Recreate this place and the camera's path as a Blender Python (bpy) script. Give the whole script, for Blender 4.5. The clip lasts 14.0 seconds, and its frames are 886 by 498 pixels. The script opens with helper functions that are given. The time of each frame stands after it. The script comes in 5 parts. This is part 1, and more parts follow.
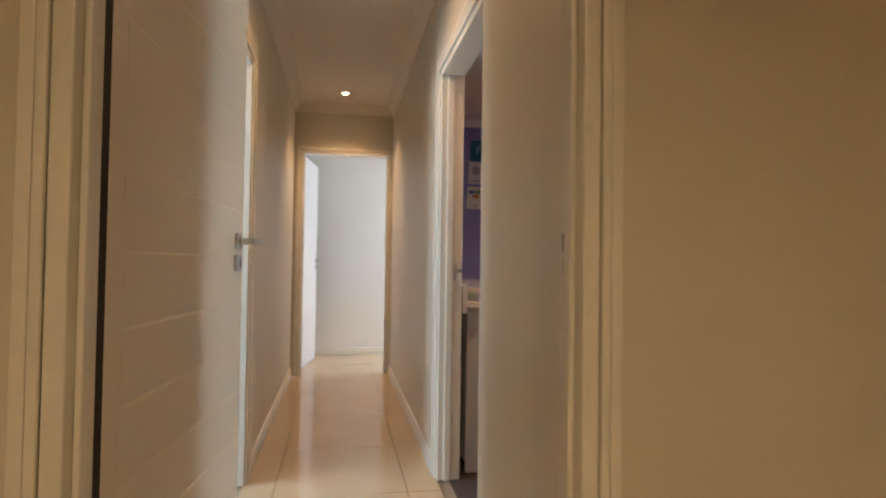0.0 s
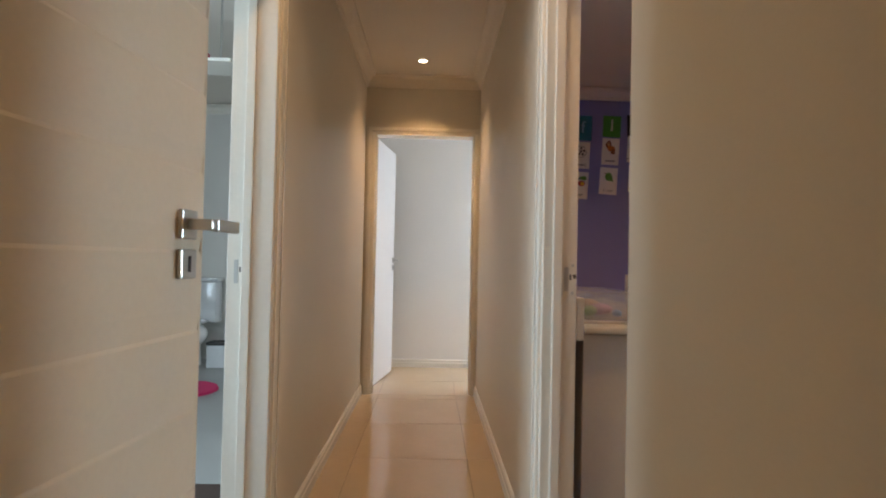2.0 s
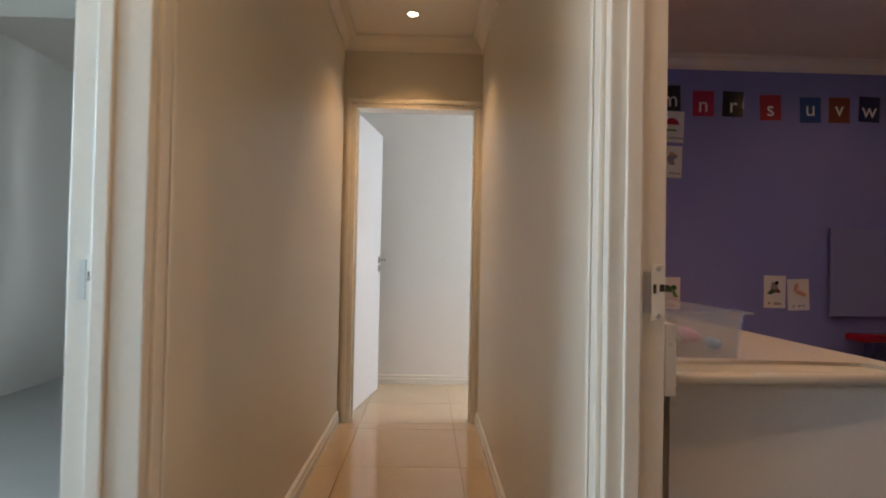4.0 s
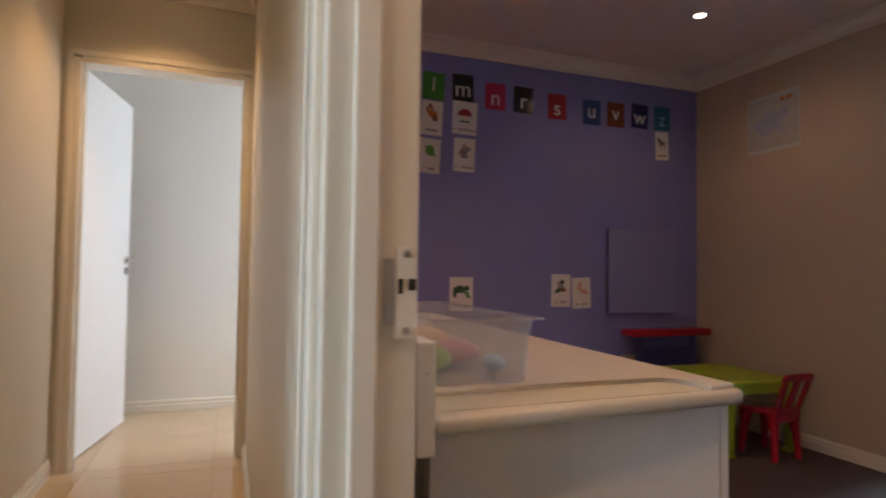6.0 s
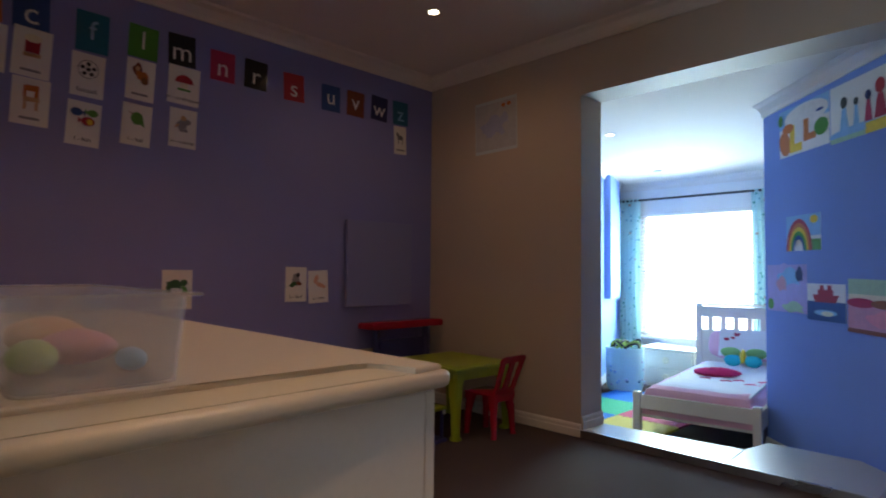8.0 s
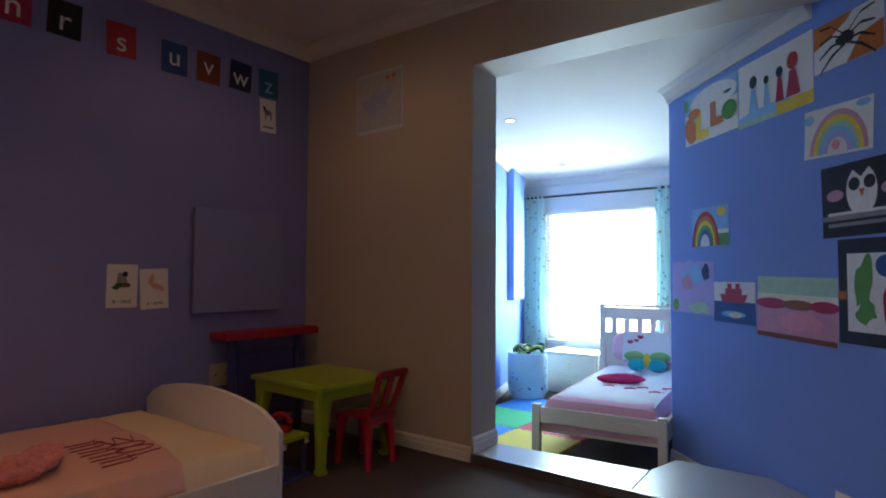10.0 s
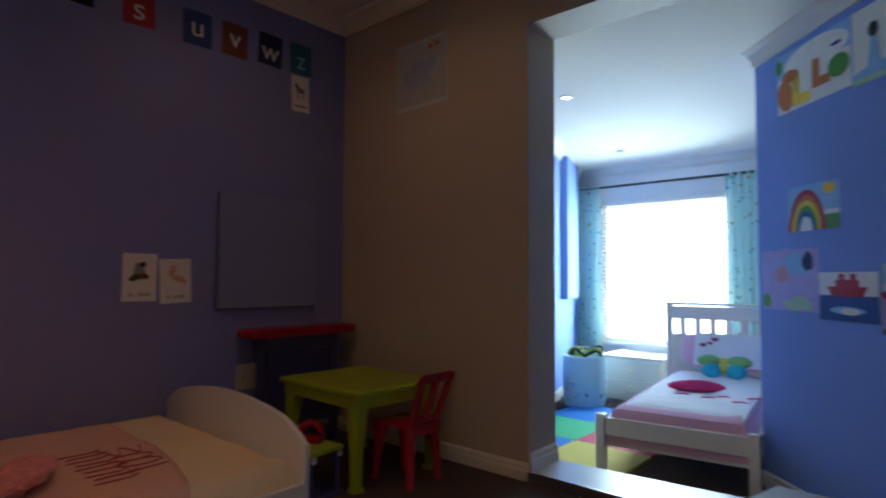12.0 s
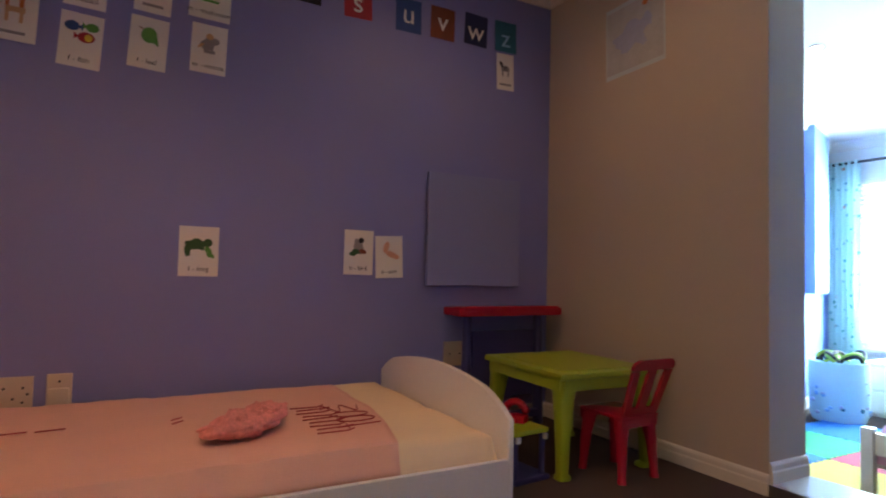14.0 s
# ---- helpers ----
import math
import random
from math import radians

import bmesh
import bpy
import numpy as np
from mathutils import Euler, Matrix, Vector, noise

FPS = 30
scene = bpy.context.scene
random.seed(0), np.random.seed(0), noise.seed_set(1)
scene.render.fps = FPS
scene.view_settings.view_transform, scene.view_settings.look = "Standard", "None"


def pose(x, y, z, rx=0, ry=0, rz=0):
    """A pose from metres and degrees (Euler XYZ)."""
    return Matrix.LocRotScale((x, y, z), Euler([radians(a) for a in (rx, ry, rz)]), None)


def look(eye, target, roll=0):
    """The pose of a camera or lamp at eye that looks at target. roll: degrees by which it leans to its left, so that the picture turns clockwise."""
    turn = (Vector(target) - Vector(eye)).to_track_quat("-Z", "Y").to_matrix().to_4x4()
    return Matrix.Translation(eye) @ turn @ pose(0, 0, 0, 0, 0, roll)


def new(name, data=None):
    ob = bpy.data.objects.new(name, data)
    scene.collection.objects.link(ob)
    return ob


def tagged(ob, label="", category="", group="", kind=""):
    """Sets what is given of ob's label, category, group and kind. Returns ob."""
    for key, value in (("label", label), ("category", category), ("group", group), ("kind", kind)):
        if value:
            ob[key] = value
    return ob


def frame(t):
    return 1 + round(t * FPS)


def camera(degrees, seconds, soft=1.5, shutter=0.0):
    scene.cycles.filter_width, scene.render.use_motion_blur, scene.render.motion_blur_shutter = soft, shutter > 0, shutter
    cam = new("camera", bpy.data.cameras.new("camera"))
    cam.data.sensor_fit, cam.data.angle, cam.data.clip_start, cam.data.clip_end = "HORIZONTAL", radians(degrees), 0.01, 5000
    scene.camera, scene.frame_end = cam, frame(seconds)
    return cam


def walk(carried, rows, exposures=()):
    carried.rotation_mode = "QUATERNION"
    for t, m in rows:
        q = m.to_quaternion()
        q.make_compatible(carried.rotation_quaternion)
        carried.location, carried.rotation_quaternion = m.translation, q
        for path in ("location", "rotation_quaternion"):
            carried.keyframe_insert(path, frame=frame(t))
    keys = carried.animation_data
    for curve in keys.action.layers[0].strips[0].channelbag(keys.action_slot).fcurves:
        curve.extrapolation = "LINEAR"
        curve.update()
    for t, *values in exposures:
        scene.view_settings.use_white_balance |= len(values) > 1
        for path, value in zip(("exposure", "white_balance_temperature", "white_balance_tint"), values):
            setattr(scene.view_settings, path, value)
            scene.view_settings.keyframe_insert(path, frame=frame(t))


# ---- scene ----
cam = camera(75.0, 14.0, 1.9, 0.5)
PATH = [
    (0, (0.029, -0.486, 1.075), (0.382, 1.482, 1.123), 0.8),
    (0.5, (0.085, -0.292, 1.079), (0.266, 1.699, 1.121), 1.0),
    (1, (0.1, -0.044, 1.081), (0.213, 1.952, 1.127), 0.9),
    (1.5, (0.127, 0.169, 1.08), (0.207, 2.167, 1.122), 1.0),
    (2, (0.144, 0.413, 1.079), (0.185, 2.412, 1.122), 1.2),
    (2.2, (0.128, 0.493, 1.086), (0.154, 2.493, 1.122), 1.0),
    (4.5, (0.2, 1.366, 1.079), (0.29, 3.363, 1.124), 1.3),
    (5, (0.253, 1.465, 1.074), (0.561, 3.441, 1.124), 1.1),
    (5.5, (0.335, 1.582, 1.061), (0.86, 3.511, 1.118), 1.0),
    (6, (0.421, 1.677, 1.057), (1.112, 3.552, 1.124), 0.8),
    (6.5, (0.478, 1.735, 1.05), (1.433, 3.49, 1.12), 0.8),
    (7, (0.516, 1.76, 1.037), (1.679, 3.385, 1.111), 0.7),
    (7.5, (0.567, 1.781, 1.019), (1.863, 3.302, 1.097), 0.6),
    (8, (0.624, 1.814, 1.006), (2.026, 3.239, 1.084), 0.5),
    (8.5, (0.709, 1.85, 0.998), (2.194, 3.186, 1.081), 0.4),
    (9, (0.879, 1.886, 1.02), (2.423, 3.156, 1.094), 0.4),
    (9.2, (0.947, 1.919, 1.001), (2.51, 3.164, 1.085), 0.3),
    (11.5, (1.457, 2.202, 0.965), (3.062, 3.392, 1.048), 0.5),
    (12, (1.479, 2.286, 0.922), (2.975, 3.611, 1.021), 0.3),
    (12.5, (1.487, 2.298, 0.942), (2.759, 3.84, 1.02), 1.0),
    (13, (1.499, 2.31, 0.923), (2.688, 3.917, 1.003), 1.0),
    (13.5, (1.522, 2.343, 0.877), (2.608, 4.02, 0.959), 1.2),
    (14, (1.557, 2.392, 0.819), (2.508, 4.15, 0.905), 1.3),
]
EXPOSURES = [(0, 0.48), (1, 0.55), (2, 0.32), (4.5, 0.2), (5, 0.36), (6, 0.4), (6.5, 0.18), (7.5, -0.06), (9, -0.18), (11.5, -0.34), (12.5, -0.75), (13, -0.42), (13.5, 0.1), (14, 0.82)]
walk(cam, [(t, look(eye, target, roll)) for t, eye, target, roll in PATH], EXPOSURES)

# ---- plan, in metres ----
XL, XR = -0.405, 0.524         # corridor walls
XR2 = 0.630                    # bedroom side of the corridor's wall
Y0, Y0B = 0.477, 0.60          # wall of the entry doorway
YE = 5.085                     # end wall of the corridor
YP = 5.12                      # blue feature wall
XB, XB2 = 3.74, 3.98           # beige wall with the wide opening
YA = 3.762                     # jamb of the wide opening
ZC, ZH, Z2 = 2.52, 2.568, 2.15  # ceilings: bedroom, corridor, sun room
F2 = -0.16                     # floor of the sun room
XW = 7.15                      # window wall
DIAG = 1.86                    # slanted wall: x - y


def sun_z(x):
    """Height of the sun room's ceiling, which falls towards the window."""
    return Z2 - 0.036 * (x - 4.93)


# ---- world and light ----
world = bpy.data.worlds.new("sky")
scene.world = world
world.use_nodes = True
wn = world.node_tree.nodes
sky = wn.new("ShaderNodeTexSky")
sky.sky_type, sky.sun_disc, sky.sun_elevation, sky.sun_rotation = "NISHITA", False, radians(50), radians(60)
wn["Background"].inputs["Strength"].default_value = 0.12
world.node_tree.links.new(sky.outputs[0], wn["Background"].inputs["Color"])


def area(name, eye, target, w, h, power, colour):
    lamp = bpy.data.lights.new(name, "AREA")
    lamp.shape, lamp.size, lamp.size_y, lamp.energy, lamp.color = "RECTANGLE", w, h, power, colour
    ob = new(name, lamp)
    ob.matrix_world = look(eye, target)
    return ob


def spot(name, eye, power, colour, angle=150):
    lamp = bpy.data.lights.new(name, "SPOT")
    lamp.energy, lamp.color, lamp.spot_size, lamp.spot_blend, lamp.shadow_soft_size = power, colour, radians(angle), 0.9, 0.04
    ob = new(name, lamp)
    ob.matrix_world = look(eye, (eye[0], eye[1] + 0.0001, 0))
    return ob


WARM, DAY = (1.0, 0.59, 0.27), (0.58, 0.87, 0.98)
win = area("window_daylight", (7.105, 4.44, 0.99), (4.0, 4.44, 0.75), 1.12, 1.35, 87, DAY)
win.data.spread = radians(150)
area("passage_daylight", (2.30, 5.70, 1.4), (-0.3, 5.7, 1.1), 0.8, 1.5, 17, (0.78, 0.88, 1.0))
area("bathroom_daylight", (-2.95, 1.75, 1.45), (0.5, 2.05, 1.2), 1.3, 1.3, 62, (0.62, 0.82, 1.0))
spot("corridor_lamp_far", (0.055, 4.68, 2.54), 30, WARM, 112)
# added unseen light that fills the near half of the corridor
spot("corridor_fill_near", (0.04, 2.0, 2.54), 18, WARM)
# added light behind the start of the walk, brightens the entry wall and door
spot("entry_fill", (0.0, -1.5, 2.54), 80, (1.0, 0.76, 0.46))
spot("bedroom_lamp", (2.90, 4.22, 2.48), 7, (1.0, 0.58, 0.36), 165)
# two added, unseen lights: one lifts the bed, one the cabinet end
spot("bedroom_fill_bed", (1.45, 3.75, 2.48), 24, (1.0, 0.52, 0.29), 130)
spot("bedroom_fill_near", (1.45, 1.95, 2.48), 27, (1.0, 0.58, 0.36), 165)


# ---- materials ----
def mat(name, colour, rough=0.6, metal=0.0, grain=0.04, scale=40.0, bump=0.05, stain=0.08, stain_scale=2.0, **extra):
    m = bpy.data.materials.new(name)
    m.use_nodes = True
    nt = m.node_tree
    n, link = nt.nodes, nt.links.new
    b = n["Principled BSDF"]
    b.inputs["Roughness"].default_value, b.inputs["Metallic"].default_value = rough, metal
    co = n.new("ShaderNodeTexCoord")
    fine, broad = n.new("ShaderNodeTexNoise"), n.new("ShaderNodeTexNoise")
    fine.inputs["Scale"].default_value, fine.inputs["Detail"].default_value = scale, 4
    broad.inputs["Scale"].default_value, broad.inputs["Detail"].default_value = stain_scale, 3
    for t in (fine, broad):
        link(co.outputs["Object"], t.inputs["Vector"])
    a = n.new("ShaderNodeMath"); a.operation = "MULTIPLY_ADD"
    a.inputs[1].default_value, a.inputs[2].default_value = 2 * grain, 1 - grain - stain
    link(fine.outputs["Fac"], a.inputs[0])
    c = n.new("ShaderNodeMath"); c.operation = "MULTIPLY_ADD"
    c.inputs[1].default_value = 2 * stain
    link(broad.outputs["Fac"], c.inputs[0]); link(a.outputs[0], c.inputs[2])
    v = n.new("ShaderNodeVectorMath"); v.operation = "SCALE"
    v.inputs[0].default_value = colour
    link(c.outputs[0], v.inputs["Scale"])
    link(v.outputs[0], b.inputs["Base Color"])
    r = n.new("ShaderNodeMath"); r.operation = "MULTIPLY_ADD"
    r.inputs[1].default_value, r.inputs[2].default_value = 0.16 * rough, rough * 0.92
    link(broad.outputs["Fac"], r.inputs[0]); link(r.outputs[0], b.inputs["Roughness"])
    if bump:
        p = n.new("ShaderNodeBump")
        p.inputs["Strength"].default_value, p.inputs["Distance"].default_value = bump, 0.004
        link(fine.outputs["Fac"], p.inputs["Height"]); link(p.outputs[0], b.inputs["Normal"])
    for key, value in extra.items():
        b.inputs[key.replace("_", " ")].default_value = value
    return m


def glow(name, colour, strength):
    m = bpy.data.materials.new(name)
    m.use_nodes = True
    b = m.node_tree.nodes["Principled BSDF"]
    b.inputs["Base Color"].default_value = (*colour, 1)
    b.inputs["Emission Color"].default_value, b.inputs["Emission Strength"].default_value = (*colour, 1), strength
    return m


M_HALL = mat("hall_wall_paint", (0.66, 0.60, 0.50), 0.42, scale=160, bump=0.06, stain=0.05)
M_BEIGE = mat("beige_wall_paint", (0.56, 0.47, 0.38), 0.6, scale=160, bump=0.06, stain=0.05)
M_HEATER = mat("painted_heater_panel", (0.25, 0.27, 0.51), 0.42, scale=120, bump=0.03, stain=0.05)
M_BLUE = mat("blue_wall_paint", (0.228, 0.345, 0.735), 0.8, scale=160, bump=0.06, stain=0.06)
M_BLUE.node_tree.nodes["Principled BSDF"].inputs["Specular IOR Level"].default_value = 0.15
# feature wall base colour, with less green and blue than M_BLUE
M_VIOLET = mat("violet_blue_wall", (0.235, 0.245, 0.53), 0.55, scale=160, bump=0.06, stain=0.07)
M_WHITEWALL = mat("white_wall_paint", (0.80, 0.78, 0.74), 0.6, scale=160, bump=0.05, stain=0.03)
M_CEIL = mat("ceiling_paint", (0.78, 0.72, 0.64), 0.8, scale=120, bump=0.05, stain=0.03)
M_GLOSS = mat("white_gloss_paint", (0.80, 0.76, 0.68), 0.25, scale=60, bump=0.04, stain=0.04)
M_DOOR = mat("door_satin_paint", (0.76, 0.68, 0.56), 0.30, scale=90, bump=0.03, stain=0.04)
M_DOORW = mat("far_door_paint", (0.84, 0.84, 0.84), 0.35, scale=90, bump=0.03, stain=0.03)
M_TILE = mat("cream_porcelain_tile", (0.66, 0.51, 0.34), 0.10, grain=0.03, scale=30, bump=0.0, stain=0.08, stain_scale=3)
M_GREYTILE = mat("grey_porcelain_tile", (0.42, 0.42, 0.41), 0.30, grain=0.03, scale=30, bump=0.0, stain=0.08, stain_scale=3)
M_GROUT = mat("grout", (0.38, 0.31, 0.23), 0.9, scale=200, bump=0.2)
M_CARPET = mat("brown_carpet", (0.085, 0.055, 0.045), 0.95, grain=0.35, scale=420, bump=0.9, stain=0.12, stain_scale=3)
M_STEEL = mat("satin_nickel", (0.55, 0.54, 0.52), 0.28, 1.0, scale=200, bump=0.02)
M_BRASS = mat("aged_brass", (0.045, 0.028, 0.016), 0.55, 0.0, scale=90)
M_DARKMETAL = mat("dark_metal", (0.06, 0.055, 0.05), 0.4, 0.7, scale=90)
# near-black that stands in for the shade in the entry door's hinge gap
M_GAPSHADE = mat("dark_gap_shade", (0.03, 0.02, 0.015), 0.8)
M_MELAMINE = mat("white_melamine", (0.79, 0.77, 0.73), 0.30, scale=80, bump=0.02, stain=0.03)
M_TRAY = mat("tray_laminate", (0.58, 0.54, 0.43), 0.45, scale=120, bump=0.03, stain=0.05)
M_TOP = mat("cream_laminate_top", (0.62, 0.57, 0.48), 0.34, scale=60, bump=0.02, stain=0.05)
M_SHEET = mat("cream_cotton", (0.82, 0.66, 0.43), 0.9, grain=0.06, scale=300, bump=0.35, stain=0.05, stain_scale=6)
M_PINK = mat("pink_cotton", (0.78, 0.45, 0.35), 0.9, grain=0.06, scale=300, bump=0.35, stain=0.06, stain_scale=6)
M_PINK2 = mat("rose_cotton", (0.80, 0.46, 0.58), 0.9, grain=0.06, scale=300, bump=0.35, stain=0.06, stain_scale=6)
M_WHITECLOTH = mat("white_cotton", (0.82, 0.80, 0.82), 0.9, grain=0.05, scale=300, bump=0.3, stain=0.05, stain_scale=6)
M_PLUSH = mat("coral_plush", (0.78, 0.30, 0.27), 0.95, grain=0.4, scale=90, bump=1.0, stain=0.25, stain_scale=12)
M_MAGENTA = mat("magenta_plush", (0.76, 0.045, 0.18), 0.95, grain=0.3, scale=150, bump=0.9)
M_STITCH = mat("dark_red_print", (0.35, 0.03, 0.04), 0.8)
M_LIME = mat("lime_plastic", (0.36, 0.46, 0.02), 0.35, scale=120, bump=0.05)
M_RED = mat("red_plastic", (0.42, 0.009, 0.030), 0.26, scale=120, bump=0.05)
M_NAVY = mat("navy_plastic", (0.05, 0.05, 0.18), 0.45, scale=120, bump=0.05)
M_IVORY = mat("ivory_plastic", (0.66, 0.56, 0.42), 0.4)
M_SLOT = mat("socket_slot", (0.04, 0.03, 0.03), 0.6)
M_PAPER = mat("white_paper", (0.80, 0.78, 0.74), 0.55, scale=120, bump=0.05, stain=0.04)
M_AQUA = mat("aqua_curtain_cloth", (0.52, 0.76, 0.76), 0.9, grain=0.06, scale=200, bump=0.25, stain=0.1, stain_scale=9)
M_CANVAS = mat("pale_blue_canvas", (0.58, 0.66, 0.68), 0.8, grain=0.08, scale=200, bump=0.3)
M_CERAMIC = mat("white_ceramic", (0.82, 0.83, 0.84), 0.08, bump=0.0)

INK = {}


def ink(name):
    table = {
        "black": (0.012, 0.012, 0.015), "white": (0.82, 0.80, 0.76), "red": (0.40, 0.015, 0.03), "crimson": (0.42, 0.015, 0.07),
        "orange": (0.55, 0.16, 0.03), "lime": (0.30, 0.42, 0.06), "yellow": (0.80, 0.58, 0.05), "green": (0.06, 0.28, 0.03), "leaf": (0.10, 0.30, 0.05), "darkgreen": (0.03, 0.10, 0.03),
        "blue": (0.02, 0.07, 0.25), "sky": (0.25, 0.50, 0.75), "teal": (0.02, 0.14, 0.22), "navy": (0.015, 0.02, 0.09),
        "purple": (0.22, 0.12, 0.42), "lilac": (0.45, 0.38, 0.70), "brown": (0.25, 0.09, 0.03), "rust": (0.20, 0.05, 0.02), "tan": (0.60, 0.38, 0.20),
        "fog": (0.50, 0.51, 0.52), "grey": (0.28, 0.27, 0.28), "mist": (0.40, 0.44, 0.60), "pink": (0.75, 0.30, 0.38), "rose": (0.60, 0.30, 0.40), "palegreen": (0.40, 0.60, 0.42), "cream": (0.80, 0.74, 0.58), "skin": (0.70, 0.40, 0.28)}
    if name not in INK:
        INK[name] = mat(name + "_ink", table[name], 0.6, grain=0.12, scale=60, bump=0.03, stain=0.15, stain_scale=14)
    return INK[name]


def glassy(name, colour, rough, alpha_mix):
    m = bpy.data.materials.new(name)
    m.use_nodes = True
    nt = m.node_tree
    b = nt.nodes["Principled BSDF"]
    b.inputs["Base Color"].default_value, b.inputs["Roughness"].default_value = (*colour, 1), rough
    clear = nt.nodes.new("ShaderNodeBsdfTransparent")
    mix = nt.nodes.new("ShaderNodeMixShader")
    mix.inputs[0].default_value = alpha_mix
    nt.links.new(clear.outputs[0], mix.inputs[1]); nt.links.new(b.outputs[0], mix.inputs[2])
    nt.links.new(mix.outputs[0], nt.nodes["Material Output"].inputs[0])
    return m


M_TOTE = glassy("clear_tote_plastic", (0.62, 0.64, 0.72), 0.2, 0.30)
M_GLASS = glassy("window_glass", (0.9, 0.95, 1.0), 0.02, 0.06)
M_FOIL = mat("laminated_teal_card", (0.02, 0.16, 0.26), 0.12, scale=25, bump=0.5)
M_LAM = mat("laminated_black_card", (0.012, 0.012, 0.016), 0.12, scale=25, bump=0.4)


# ---- mesh tools ----
def box(bm, x0, y0, z0, x1, y1, z1, bevel=0.0):
    vs = [bm.verts.new((x, y, z)) for x in (x0, x1) for y in (y0, y1) for z in (z0, z1)]
    fs = [bm.faces.new([vs[i] for i in q]) for q in ((0, 1, 3, 2), (4, 6, 7, 5), (0, 4, 5, 1), (2, 3, 7, 6), (0, 2, 6, 4), (1, 5, 7, 3))]
    if bevel:
        es = list({e for f in fs for e in f.edges})
        bmesh.ops.bevel(bm, geom=es, offset=bevel, segments=2, profile=0.6, affect="EDGES")
    return bm


def boxed(*a, **k):
    return box(bmesh.new(), *a, **k)


def prism(bm, pts, y0, y1):
    """Extrude an (x, z) outline from y0 to y1."""
    a = [bm.verts.new((x, y0, z)) for x, z in pts]
    b = [bm.verts.new((x, y1, z)) for x, z in pts]
    bm.faces.new(a); bm.faces.new(b[::-1])
    for i in range(len(pts)):
        j = (i + 1) % len(pts)
        bm.faces.new((a[j], a[i], b[i], b[j]))
    return bm


def slab(bm, pts, z0, z1):
    """Extrude an (x, y) outline from z0 to z1."""
    a = [bm.verts.new((x, y, z0)) for x, y in pts]
    b = [bm.verts.new((x, y, z1)) for x, y in pts]
    bm.faces.new(a[::-1]); bm.faces.new(b)
    for i in range(len(pts)):
        j = (i + 1) % len(pts)
        bm.faces.new((a[i], a[j], b[j], b[i]))
    return bm


def tube(bm, a, b, r0, r1=None, n=14):
    a, b = Vector(a), Vector(b)
    d = b - a
    turn = d.to_track_quat("Z", "Y").to_matrix().to_4x4()
    bmesh.ops.create_cone(bm, cap_ends=True, segments=n, radius1=r0, radius2=r0 if r1 is None else r1, depth=d.length, matrix=Matrix.Translation((a + b) / 2) @ turn)
    return bm


def ball(bm, centre, rx, ry, rz, u=14, v=9):
    bmesh.ops.create_uvsphere(bm, u_segments=u, v_segments=v, radius=1, matrix=Matrix.Translation(centre) @ Matrix.Diagonal((rx, ry, rz, 1)))
    return bm


def sweep(bm, profile, a, b):
    """Run a (out, up) profile along the level line a to b; out points to the left of the way."""
    a, b = Vector(a), Vector(b)
    d = (b - a).normalized()
    out = Vector((-d.y, d.x, 0))
    rings = [[bm.verts.new(p + out * o + Vector((0, 0, u))) for o, u in profile] for p in (a, b)]
    k = len(profile)
    for i in range(k):
        j = (i + 1) % k
        bm.faces.new((rings[0][i], rings[0][j], rings[1][j], rings[1][i]))
    bm.faces.new(rings[0][::-1]); bm.faces.new(rings[1])
    return bm


def mesh(name, bm, material, smooth=False):
    bmesh.ops.recalc_face_normals(bm, faces=bm.faces)
    me = bpy.data.meshes.new(name)
    bm.to_mesh(me); bm.free()
    me.materials.append(material)
    if smooth:
        me.shade_smooth()
        me.set_sharp_from_angle(angle=radians(40))
    return me


def part(name, bm, material, parent, label="", smooth=False):
    ob = new(name, mesh(name, bm, material, smooth))
    ob.parent = parent
    return tagged(ob, label)


def thing(name, at, label, category, group="", rz=0.0, kind=""):
    ob = new(name)
    ob.empty_display_size = 0.1
    ob.matrix_world = pose(*at, 0, 0, rz)
    return tagged(ob, label, category, group, kind)


def struct(name, bm, material, label, category, smooth=False):
    return tagged(new(name, mesh(name, bm, material, smooth)), label, category, kind="structure")


def piece(name, me, parent, at):
    ob = new(name, me)
    ob.parent = parent
    ob.location = at
    return ob


# ---- structure: walls ----
def wall(name, boxes, material, label):
    bm = bmesh.new()
    for b in boxes:
        box(bm, *b)
    return struct(name, bm, material, label, "wall")


OP1, OP2, OH = 1.517, 2.357, 2.03      # bedroom doorway
LP1, LP2 = 1.625, 2.415               # bathroom doorway
wall("wall_corridor_east", [(XR, Y0B, 0, XR + 0.06, OP1, 2.8), (XR, OP2, 0, XR + 0.06, YE, 2.8), (XR, OP1, OH, XR + 0.06, OP2, 2.8)], M_HALL, "warm cream painted corridor wall with a bedroom doorway")
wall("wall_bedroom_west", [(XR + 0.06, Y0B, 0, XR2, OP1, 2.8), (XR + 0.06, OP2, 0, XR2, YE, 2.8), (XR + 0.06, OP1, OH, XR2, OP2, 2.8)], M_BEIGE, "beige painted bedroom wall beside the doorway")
wall("wall_corridor_west", [(XL - 0.145, Y0B + 0.001, 0, XL - 0.065, 0.80, 2.8), (XL - 0.145, 0.80, 0, XL, LP1, 2.8), (XL - 0.145, LP2, 0, XL, YE, 2.8), (XL - 0.145, LP1, OH, XL, LP2, 2.8)], M_HALL, "warm cream painted corridor wall with a bathroom doorway")
FD0, FD1, FDZ = -0.330, 0.490, 2.107
